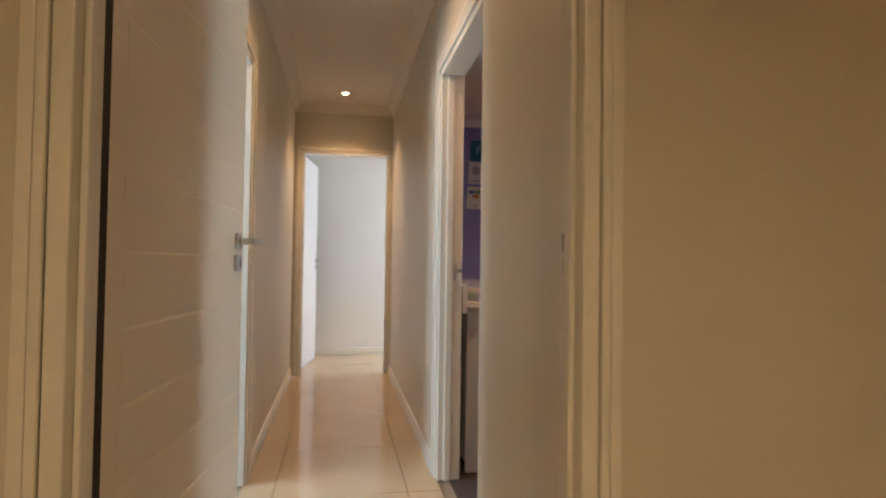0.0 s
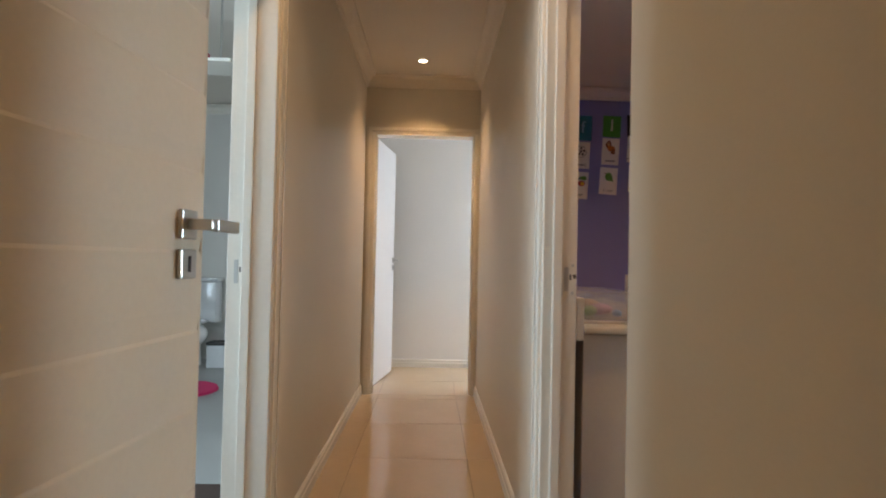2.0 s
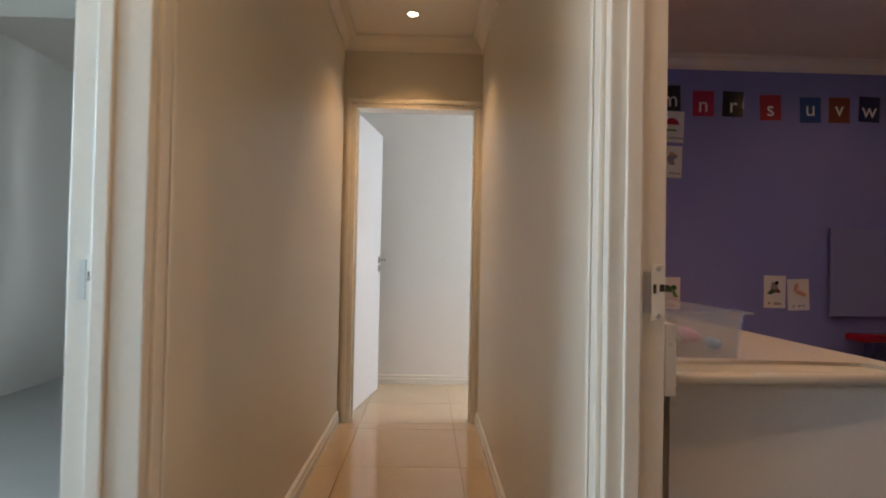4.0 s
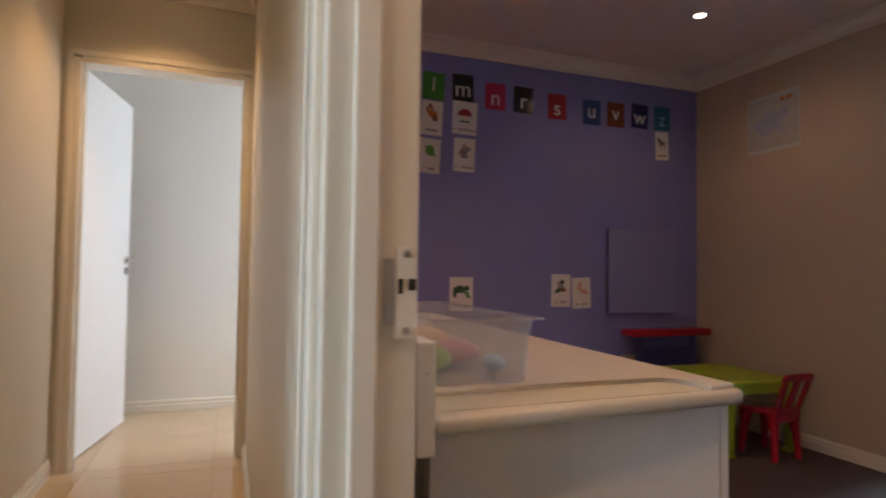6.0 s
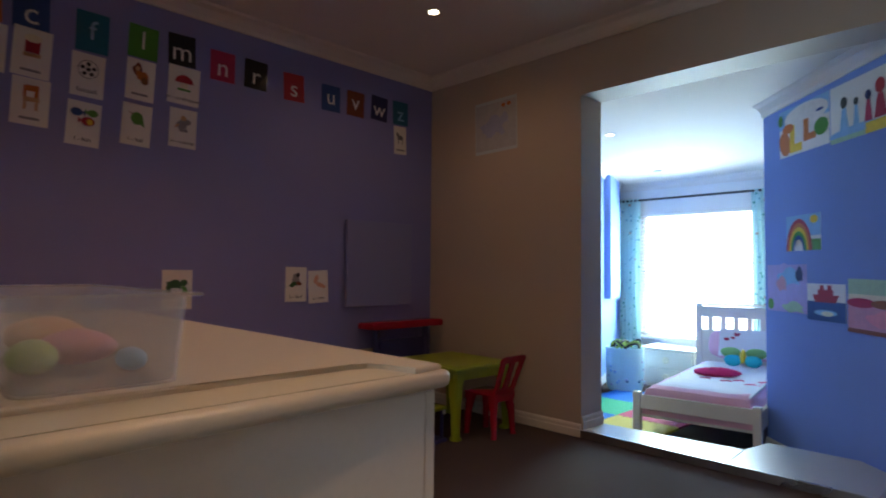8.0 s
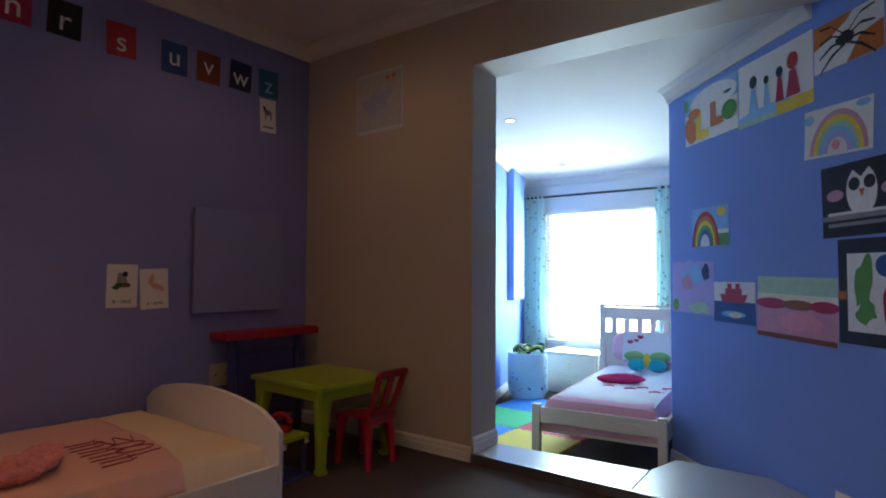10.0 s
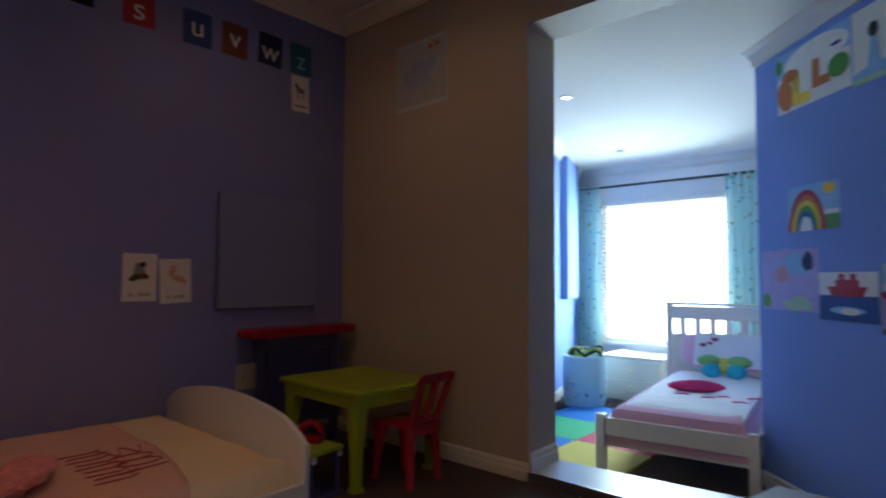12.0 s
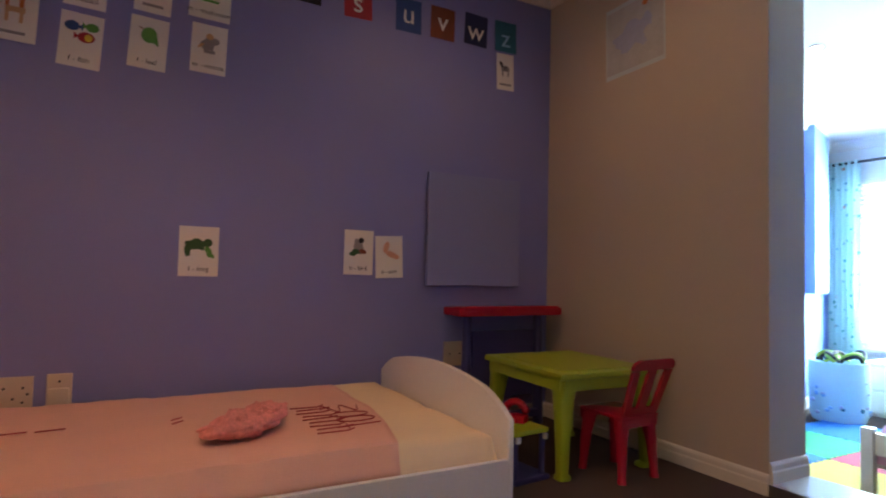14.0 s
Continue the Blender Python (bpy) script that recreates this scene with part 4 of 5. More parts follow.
socket(3.113, 0.392, 0.13, 0.13, [(-0.03, 0.0), (0.03, 0.0)], "ivory wall socket plate near the corner")

# bathroom window
bw = thing("window_3", (-3.06, 0, 0), "white-framed bathroom window", "window", kind="structure")
for y0, y1 in ((1.1, 1.14), (2.36, 2.4)):
    part("window_frame", boxed(-0.03, y0, 0.8, 0.03, y1, 2.1), M_GLOSS, bw)
for z0, z1 in ((0.8, 0.84), (2.06, 2.1)):
    part("window_frame", boxed(-0.03, 1.1405, z0, 0.03, 2.3595, z1), M_GLOSS, bw)
p = part("pane", boxed(-0.003, 1.141, 0.841, 0.003, 2.359, 2.059), M_GLASS, bw)
p.visible_shadow = False


# ---- flat art: everything in a card's own plane, u to the right, v up, facing -y ----
def flat(bm, pts, d, th=0.0008):
    """A thin plate of the outline pts, whose face stands d in front of the card's back."""
    return prism(bm, pts, -d, -d + th)


def oval(cx, cz, rx, rz, turn=0.0, n=20, wob=0.0, seed=0.0):
    c, s = math.cos(radians(turn)), math.sin(radians(turn))
    pts = []
    for i in range(n):
        q = i * math.tau / n
        k = 1 + wob * noise.noise(Vector((math.cos(q) * 1.7 + seed, math.sin(q) * 1.7, seed * 2.3)))
        x, z = rx * k * math.cos(q), rz * k * math.sin(q)
        pts.append((cx + c * x - s * z, cz + s * x + c * z))
    return pts


def rect(x0, z0, x1, z1):
    return [(x0, z0), (x1, z0), (x1, z1), (x0, z1)]


def band(cx, cz, r0, r1, q0=0, q1=180, sx=1.0, n=18):
    a = [radians(q0 + (q1 - q0) * i / n) for i in range(n + 1)]
    return [(cx + sx * r1 * math.cos(q), cz + r1 * math.sin(q)) for q in a] + [(cx + sx * r0 * math.cos(q), cz + r0 * math.sin(q)) for q in reversed(a)]


def text_mesh(body, size):
    cu = bpy.data.curves.new("lettering", "FONT")
    cu.body, cu.size, cu.align_x, cu.align_y, cu.extrude = body, size, "CENTER", "CENTER", 0.0004
    ob = new("lettering", cu)
    me = bpy.data.meshes.new_from_object(ob.evaluated_get(bpy.context.evaluated_depsgraph_get()))
    bpy.data.objects.remove(ob)
    me.transform(Matrix.Rotation(radians(90), 4, "X"))
    me.materials.clear()
    return me


def lettering(parent, body, size, u, v, d, colour, name="lettering"):
    me = text_mesh(body, size)
    me.materials.append(ink(colour))
    ob = new(name, me)
    ob.parent = parent
    ob.location = (u, -d, v)
    return ob


def art(parent, shapes, d=0.0030):
    """Shapes (ink, outline), each a thin paint layer a little above the one before."""
    for k, (colour, pts) in enumerate(shapes):
        part("painted_shape", flat(bmesh.new(), pts, d + 0.00045 * k, 0.0004), ink(colour), parent)


def card(name, at, rz, w, h, tilt, material, label, category, group, curl=0.0):
    """A paper card whose centre is at the origin, its back against the wall."""
    c = thing(name, at, label, category, group)
    c.matrix_world = pose(*at, 0, 0, rz) @ pose(0, 0, 0, 0, tilt, 0)
    n = 6
    bm = bmesh.new()
    rows = []
    for d in (0.0002, 0.0014):
        rows.append([[bm.verts.new((-w / 2 + w * i / n, -d - curl * (abs(2 * i / n - 1) ** 3 + abs(2 * j / n - 1) ** 3) * 0.5, -h / 2 + h * j / n)) for j in range(n + 1)] for i in range(n + 1)])
    for g in rows:
        for i in range(n):
            for j in range(n):
                bm.faces.new((g[i][j], g[i + 1][j], g[i + 1][j + 1], g[i][j + 1]))
    rim = [(i, 0) for i in range(n)] + [(n, j) for j in range(n)] + [(n - i, n) for i in range(n)] + [(0, n - j) for j in range(n)]
    for k in range(len(rim)):
        (a, b), (c2, d2) = rim[k], rim[(k + 1) % len(rim)]
        bm.faces.new((rows[0][a][b], rows[0][c2][d2], rows[1][c2][d2], rows[1][a][b]))
    part("sheet", bm, material, c)
    return c


LETTERS = [
    ("o", 0.930, 2.222, "orange"), ("c", 1.116, 2.224, "blue"), ("f", 1.373, 2.200, "foil"), ("l", 1.612, 2.218, "green"), ("m", 1.813, 2.230, "black"),
    ("n", 2.046, 2.199, "crimson"), ("r", 2.254, 2.200, "lam"), ("s", 2.515, 2.183, "red"), ("u", 2.796, 2.174, "blue"), ("v", 3.000, 2.178, "rust"),
    ("w", 3.212, 2.189, "navy"), ("z", 3.413, 2.193, "teal")]
for k, (ch_, x, z, colour) in enumerate(LETTERS):
    m = M_FOIL if colour == "foil" else M_LAM if colour == "lam" else ink(colour)
    h = 0.205 if colour == "foil" else 0.176
    words = {"foil": "laminated teal", "lam": "laminated black"}.get(colour, colour)
    c = card("letter_card", (x, YP, z), 0, 0.148, h, ((k * 37) % 7 - 3) * 0.7, m, "square %s alphabet card with white letter %s" % (words, ch_), "letter card", "alphabet cards on the wall")
    lettering(c, ch_, 0.14 if ch_ in "lf" else 0.15, 0, 0.005 if ch_ in "lfuv" else -0.012, 0.0022, "white" if ch_ not in "fz" else "sky", "letter")


def caption(c, text, v=-0.085, bar=False):
    if bar:
        part("caption_bar", flat(bmesh.new(), rect(-0.04, v - 0.006, 0.04, v + 0.006), 0.0030, 0.0004), ink("grey"), c)
    else:
        lettering(c, text, 0.030, 0, v, 0.0028, "black", "caption")


PICS = []


def pic(x, z, w, h, tilt, label, text, shapes, bar=False):
    c = card("picture_card", (x, YP, z), 0, w, h, tilt, M_PAPER, label, "picture card", "picture cards on the wall", 0.0012)
    art(c, shapes)
    caption(c, text, -h / 2 + 0.032, bar)


pic(0.95, 2.02, 0.15, 0.225, 2, "white picture card with a brown bowl under the letters", "", [("brown", oval(0, 0.03, 0.045, 0.03)), ("tan", oval(0, 0.045, 0.045, 0.012))], True)
pic(1.124, 2.027, 0.155, 0.235, 3, "white picture card with a red cup cake", "", [("red", rect(-0.03, 0.0, 0.03, 0.06)), ("cream", oval(0, 0.07, 0.035, 0.02)), ("tan", rect(-0.035, -0.02, 0.035, -0.002))], True)
ballcard = [("black", oval(0, 0.03, 0.047, 0.047)), ("white", oval(0, 0.03, 0.044, 0.044))] + [("black", oval(0.027 * math.cos(q * 1.2566 + 0.3), 0.03 + 0.027 * math.sin(q * 1.2566 + 0.3), 0.011, 0.011, n=6)) for q in range(5)] + [("black", oval(0, 0.03, 0.012, 0.012, n=6))]
pic(1.357, 1.976, 0.148, 0.22, 2, "white picture card with a black and white football", "football", ballcard)
pic(1.602, 2.011, 0.142, 0.22, 2.5, "white picture card with a brown lion", "", [("rust", oval(-0.015, 0.055, 0.026, 0.03, wob=0.5)), ("orange", oval(0.01, 0.02, 0.038, 0.024, -35, wob=0.4)), ("brown", oval(0.02, 0.0, 0.018, 0.022, wob=0.6, seed=3)), ("tan", oval(-0.018, 0.058, 0.012, 0.013))], True)
pic(1.827, 2.033, 0.172, 0.215, 2, "white picture card with a red mushroom", "m - mushroom", [("cream", rect(-0.02, -0.02, 0.02, 0.02)), ("red", [(0.05 * math.cos(q * 0.2856), 0.015 + 0.045 * math.sin(q * 0.2856)) for q in range(12)]), ("green", rect(-0.035, -0.03, 0.035, -0.018))])
pic(1.124, 1.793, 0.152, 0.225, 2, "white picture card with an orange wooden chair", "", [("tan", rect(-0.03, 0.0, 0.035, 0.022)), ("orange", rect(-0.03, 0.022, -0.018, 0.075)), ("orange", rect(0.014, 0.022, 0.03, 0.08)), ("orange", rect(-0.02, 0.05, 0.02, 0.078)), ("tan", rect(-0.028, -0.04, -0.016, 0.0)), ("tan", rect(0.018, -0.04, 0.03, 0.0))], True)
pic(1.345, 1.728, 0.150, 0.222, 3, "white picture card with three coloured fish", "f - fish", [("blue", oval(-0.034, 0.055, 0.026, 0.02)), ("blue", [(-0.012, 0.055), (0.004, 0.07), (0.004, 0.04)]), ("leaf", oval(0.036, 0.06, 0.024, 0.018)), ("leaf", [(0.016, 0.06), (0.0, 0.078), (0.004, 0.048)]), ("red", oval(0.018, 0.015, 0.03, 0.022)), ("red", [(-0.008, 0.015), (-0.026, 0.03), (-0.024, 0.002)]), ("yellow", oval(0.026, 0.014, 0.014, 0.015))])
pic(1.588, 1.768, 0.146, 0.222, 3, "white picture card with a green leaf", "l - leaf", [("leaf", oval(0.0, 0.035, 0.03, 0.034)), ("leaf", [(0.012, 0.008), (0.04, -0.008), (0.029, 0.04)]), ("brown", [(-0.04, 0.066), (-0.022, 0.058), (-0.024, 0.054), (-0.042, 0.062)])])
pic(1.827, 1.792, 0.148, 0.218, 1.5, "white picture card with a grey mouse", "m - mouse", [("grey", oval(-0.005, 0.02, 0.03, 0.026, wob=0.3)), ("grey", oval(0.02, 0.038, 0.022, 0.016)), ("tan", oval(0.0, 0.056, 0.016, 0.014)), ("grey", rect(-0.02, -0.02, 0.025, -0.005)), ("tan", oval(-0.035, 0.01, 0.016, 0.006, 40))])
pic(3.413, 1.988, 0.118, 0.21, -2, "white picture card with a black zebra", "", [("grey", oval(0, 0.02, 0.03, 0.017)), ("black", oval(-0.026, 0.042, 0.010, 0.018, 30)), ("black", rect(-0.022, -0.025, -0.016, 0.012)), ("black", rect(0.016, -0.025, 0.022, 0.012)), ("black", rect(-0.008, 0.006, -0.004, 0.036)), ("black", rect(0.004, 0.006, 0.008, 0.036))], True)
pic(1.819, 0.893, 0.162, 0.218, 0, "white picture card with a dark green frog", "f - frog", [("darkgreen", oval(-0.01, 0.03, 0.045, 0.022, -8, wob=0.5)), ("darkgreen", oval(0.035, 0.038, 0.02, 0.018)), ("darkgreen", oval(-0.045, 0.008, 0.014, 0.03, wob=0.4)), ("leaf", oval(0.038, 0.004, 0.012, 0.022, 35)), ("leaf", oval(0.05, -0.018, 0.02, 0.008, -20, wob=0.5))])
pic(2.555, 0.916, 0.152, 0.222, 0.5, "white picture card with a dark bird", "b - bird", [("grey", oval(0.0, 0.03, 0.026, 0.036, 25, wob=0.4)), ("black", oval(0.012, 0.06, 0.014, 0.014)), ("darkgreen", oval(-0.02, 0.0, 0.03, 0.014, 20, wob=0.5)), ("rust", oval(0.02, 0.005, 0.02, 0.012, -15))])
pic(2.720, 0.899, 0.150, 0.214, -2.5, "white picture card with a bent arm", "a - arm", [("skin", oval(-0.015, 0.05, 0.015, 0.03, -20)), ("skin", oval(0.012, 0.012, 0.034, 0.015, -22)), ("skin", oval(0.04, -0.002, 0.014, 0.011))])

# canvas with a world map on the beige wall
mapc = card("map_canvas", (XB, 4.457, 2.045), -90, 0.385, 0.378, -1, M_CANVAS, "pale blue canvas print with a faint animal shape", "canvas", "", 0.0)
art(mapc, [("fog", rect(-0.185, -0.167, 0.185, 0.167)), ("mist", oval(-0.01, 0.0, 0.115, 0.062, wob=0.7, n=28)), ("mist", oval(0.085, 0.045, 0.04, 0.035, wob=0.5)), ("mist", rect(-0.085, -0.075, -0.065, -0.02)), ("mist", rect(0.05, -0.075, 0.07, -0.02)), ("orange", oval(0.075, 0.135, 0.018, 0.014)), ("orange", oval(0.125, 0.137, 0.018, 0.014))])


# ---- drawings on the slanted wall: u runs down the wall towards the bedroom ----
def slanted(u):
    x = (u * math.sqrt(2) + DIAG) / 2
    return x - 0.0005, x - DIAG + 0.0005


def drawing(u0, u1, z0, z1, label, shapes, paper=None, tilt=0.0, name="childs_drawing"):
    x, y = slanted((u0 + u1) / 2)
    w, h = abs(u1 - u0), z1 - z0
    c = card(name, (x, y, (z0 + z1) / 2), 225, w, h, tilt, paper or M_PAPER, label, "drawing", "drawings on the slanted wall", 0.0012)
    art(c, [(k, [(px * w, pz * h) for px, pz in pts]) for k, pts in shapes])
    return c


rbow = lambda cx, cz, r, cols, sx: [(c, band(cx, cz, r * (1 - (i + 1) * 0.13), r * (1 - i * 0.13), 0, 180, sx)) for i, c in enumerate(cols)]
drawing(5.465, 4.976, 1.752, 2.052, "drawing of bold orange, yellow and green block letters", [
    ("sky", rect(-0.5, 0.1, 0.5, 0.5)), ("white", oval(0.05, 0.25, 0.44, 0.24)), ("orange", oval(-0.38, -0.22, 0.12, 0.26, 8)), ("yellow", rect(-0.27, -0.45, -0.17, 0.12)), ("yellow", rect(-0.27, -0.45, -0.02, -0.28)), ("orange", rect(0.02, -0.30, 0.12, 0.15)), ("orange", rect(0.02, -0.30, 0.26, -0.16)), ("green", oval(0.36, -0.12, 0.13, 0.17)), ("orange", oval(-0.3, 0.08, 0.12, 0.1)), ("blue", oval(0.34, 0.22, 0.07, 0.03)), ("leaf", oval(-0.46, 0.3, 0.05, 0.12))])
fam = [("sky", oval(-0.1, -0.38, 0.42, 0.1)), ("yellow", rect(0.05, -0.5, 0.5, -0.32)), ("palegreen", rect(-0.5, -0.5, 0.05, -0.42))]
for cx, s, hair, dress in ((-0.27, 1.0, "black", "sky"), (-0.08, 0.65, "black", "sky"), (0.1, 0.8, "navy", "crimson"), (0.27, 1.25, "red", "crimson")):
    fam += [(dress, [(cx - 0.07 * s, -0.3), (cx + 0.07 * s, -0.3), (cx + 0.03 * s, 0.06 * s), (cx - 0.03 * s, 0.06 * s)]), (hair, oval(cx, 0.16 * s, 0.055 * s, 0.10 * s))]
drawing(4.968, 4.472, 1.735, 2.052, "drawing of simple coloured shapes on a green field", fam)
spid = [("orange", [(-0.5, 0.0), (-0.3, 0.1), (0.0, 0.35), (0.1, 0.5), (-0.5, 0.5)]), ("orange", [(0.0, -0.5), (0.5, -0.5), (0.5, 0.05), (0.2, -0.05)])]
for k in range(8):
    s = -1 if k < 4 else 1
    q = (k % 4 - 1.5) * 0.12
    spid.append(("black", [(0, q * 0.4), (s * 0.22, q * 1.7 + 0.08), (s * 0.40, q * 2.6 - 0.04), (s * 0.40, q * 2.6 - 0.08), (s * 0.2, q * 1.7 + 0.03), (0, q * 0.4 - 0.04)]))
spid.append(("black", oval(0, 0, 0.14, 0.13, wob=0.3)))
drawing(4.466, 4.128, 1.842, 2.042, "drawing of a black spider on orange paint", spid)
drawing(4.528, 4.185, 1.482, 1.688, "pastel rainbow drawing with clouds", rbow(0.02, -0.45, 0.85, ("rose", "yellow", "palegreen", "sky", "lilac"), 0.5) + [("sky", oval(-0.42, 0.3, 0.08, 0.1)), ("pink", oval(0.0, -0.3, 0.06, 0.1)), ("sky", oval(0.38, 0.4, 0.1, 0.07))], tilt=3)
drawing(5.405, 5.067, 1.152, 1.370, "bright rainbow drawing with a yellow sun", [("sky", rect(-0.5, -0.1, 0.5, 0.5)), ("leaf", rect(0.1, -0.5, 0.5, -0.2))] + rbow(-0.12, -0.5, 0.9, ("red", "orange", "yellow", "green", "blue"), 0.42) + [("yellow", oval(0.33, 0.34, 0.11, 0.11))])
drawing(4.440, 4.085, 1.146, 1.438, "black painting of a white owl", [("white", oval(0.05, 0.10, 0.2, 0.34)), ("black", [(-0.15, 0.5), (0.05, 0.28), (0.25, 0.5)]), ("black", oval(-0.04, 0.2, 0.075, 0.09)), ("black", oval(0.16, 0.2, 0.075, 0.09)), ("orange", [(0.02, 0.12), (0.1, 0.12), (0.06, 0.0)]), ("rose", oval(-0.3, 0.08, 0.12, 0.08)), ("rose", oval(0.4, 0.08, 0.1, 0.08)), ("grey", rect(-0.48, -0.27, 0.5, -0.2)), ("white", rect(-0.4, -0.2, 0.5, -0.16)), ("grey", rect(-0.4, -0.36, 0.45, -0.31))], ink("black"), -1)
drawing(5.630, 5.205, 0.768, 1.068, "purple and blue wash painting with green leaves", [("lilac", oval(-0.05, 0.05, 0.42, 0.4, wob=0.5)), ("sky", oval(0.1, 0.25, 0.3, 0.16, wob=0.6)), ("rose", oval(-0.1, 0.1, 0.14, 0.14, wob=0.5)), ("palegreen", oval(0.2, -0.38, 0.28, 0.1, wob=0.6)), ("leaf", oval(-0.4, -0.35, 0.08, 0.12)), ("navy", oval(0.34, 0.3, 0.09, 0.14, wob=0.4))], ink("lilac"))
drawing(5.203, 4.868, 0.742, 0.955, "drawing of a red boat on blue sea", [("blue", rect(-0.5, -0.5, 0.5, 0.02)), ("red", [(-0.28, 0.0), (0.26, 0.0), (0.34, 0.2), (-0.34, 0.2)]), ("red", rect(-0.2, 0.2, 0.2, 0.34)), ("red", rect(-0.14, 0.34, -0.04, 0.46)), ("red", rect(0.06, 0.34, 0.16, 0.46)), ("sky", oval(0.0, -0.28, 0.3, 0.08)), ("cream", oval(0.05, -0.3, 0.16, 0.07))])
drawing(4.850, 4.370, 0.700, 0.983, "painting of red hills over a pink field", [("palegreen", rect(-0.5, 0.22, 0.5, 0.5)), ("cream", rect(-0.5, 0.1, 0.5, 0.22)), ("rose", rect(-0.5, -0.42, 0.5, 0.06)), ("crimson", oval(-0.3, 0.06, 0.22, 0.09)), ("brown", oval(0.05, 0.06, 0.2, 0.08)), ("crimson", oval(0.36, 0.06, 0.16, 0.09)), ("rust", rect(-0.5, -0.5, 0.5, -0.42)), ("pink", oval(0.1, -0.2, 0.3, 0.14, wob=0.5))], tilt=1)
drawing(4.365, 4.055, 0.722, 1.135, "collage of a green creature on a dark border", [("white", rect(-0.36, -0.38, 0.36, 0.36)), ("leaf", oval(-0.1, 0.1, 0.14, 0.22, -15, wob=0.5)), ("leaf", oval(-0.08, -0.18, 0.16, 0.1, 20, wob=0.5)), ("blue", oval(0.2, 0.24, 0.14, 0.1)), ("red", oval(0.26, -0.1, 0.1, 0.25, wob=0.4)), ("orange", rect(-0.5, -0.08, -0.37, 0.0))], ink("black"))


# ---- sun room ----
def mat_tile(x, y, colour, size=0.52):
    pts, k = [], 9
    for side in range(4):
        for i in range(k * 2):
            t = (i / (k * 2)) * size
            out = 0.012 if (i // 1) % 2 else 0.0
            p = {0: (t, -out), 1: (size + out, t), 2: (size - t, size + out), 3: (-out, size - t)}[side]
            pts.append(p)
    bm = slab(bmesh.new(), [(px * 0.975 + 0.006, py * 0.975 + 0.006) for px, py in pts], 0.0, 0.012)
    m = tagged(new("foam_mat", mesh("foam_mat", bm, colour)), "", "play mat", "interlocking foam play mats")
    m.location = (x, y, F2)
    return m


FOAM = {k: mat(k + "_foam", c, 0.85, grain=0.08, scale=250, bump=0.5) for k, c in (("blue", (0.03, 0.22, 0.62)), ("green", (0.06, 0.50, 0.22)), ("red", (0.68, 0.12, 0.16)), ("yellow", (0.78, 0.62, 0.12)))}
for i, row in enumerate((("yellow", "blue"), ("red", "green"), ("green", "blue"))):
    for j, k in enumerate(row):
        m = mat_tile(4.45 + 0.52 * i, 3.68 + 0.52 * j, FOAM[k])
        tagged(m, "%s interlocking foam play mat with toothed edges" % k)

# bed with white wooden frame
wb = thing("white_bed", (4.545, 3.41, F2), "white painted wooden bed with a slatted headboard", "bed", rz=7.5)
BL, BW = 1.72, 0.76
for sy in (-1, 1):
    part("foot_post", boxed(0, sy * BW / 2 - 0.025, 0, 0.05, sy * BW / 2 + 0.025, 0.33, bevel=0.004), M_GLOSS, wb)
    part("head_post", boxed(BL - 0.05, sy * BW / 2 - 0.025, 0, BL, sy * BW / 2 + 0.025, 0.875, bevel=0.004), M_GLOSS, wb)
    part("side_rail", boxed(0.0505, sy * BW / 2 - 0.012, 0.16, BL - 0.0505, sy * BW / 2 + 0.012, 0.28, bevel=0.003), M_GLOSS, wb)
part("foot_rail", boxed(0.012, -BW / 2 + 0.0255, 0.215, 0.036, BW / 2 - 0.0255, 0.312, bevel=0.003), M_GLOSS, wb)
part("head_rail", boxed(BL - 0.037, -BW / 2 + 0.0255, 0.765, BL - 0.013, BW / 2 - 0.0255, 0.865, bevel=0.003), M_GLOSS, wb)
part("head_rail", boxed(BL - 0.037, -BW / 2 + 0.0255, 0.30, BL - 0.013, BW / 2 - 0.0255, 0.65, bevel=0.003), M_GLOSS, wb)
part("head_cap", boxed(BL - 0.056, -BW / 2 - 0.03, 0.8755, BL + 0.006, BW / 2 + 0.03, 0.896, bevel=0.006), M_GLOSS, wb)
for k in range(6):
    y = -BW / 2 + 0.0255 + 0.068 + k * 0.109
    part("head_slat", boxed(BL - 0.034, y, 0.6505, BL - 0.016, y + 0.045, 0.7645, bevel=0.002), M_GLOSS, wb)
part("bed_base", boxed(0.055, -BW / 2 + 0.014, 0.15, BL - 0.055, BW / 2 - 0.014, 0.17), M_GLOSS, wb)
wm = thing("bed_mattress", (4.545, 3.41, F2), "white and pink covered mattress on the white bed", "mattress", rz=7.5)
part("cover_edge", soft_block(0.045, -BW / 2 + 0.02, 0.1715, BL - 0.06, BW / 2 - 0.01, 0.365, 40, 24, 0.07, 0.006, 3), M_PINK2, wm, "rose pink cover hanging over the sides", smooth=True)
part("cover_top", soft_block(0.14, -BW / 2 + 0.06, 0.345, BL - 0.07, BW / 2 - 0.07, 0.375, 40, 24, 0.09, 0.007, 5), M_WHITECLOTH, wm, "white quilted cover top", smooth=True)
for k, (x, y) in enumerate(((0.55, -0.05), (0.62, -0.12), (0.5, -0.22), (0.66, -0.28), (0.58, 0.1))):
    bm = bmesh.new()
    stroke(bm, [(x, y, 0.38), (x + 0.03, y - 0.05, 0.382), (x + 0.01, y - 0.07, 0.382)], 0.0045)
    part("printed_shape", bm, M_MAGENTA, wm, "small red printed shape")


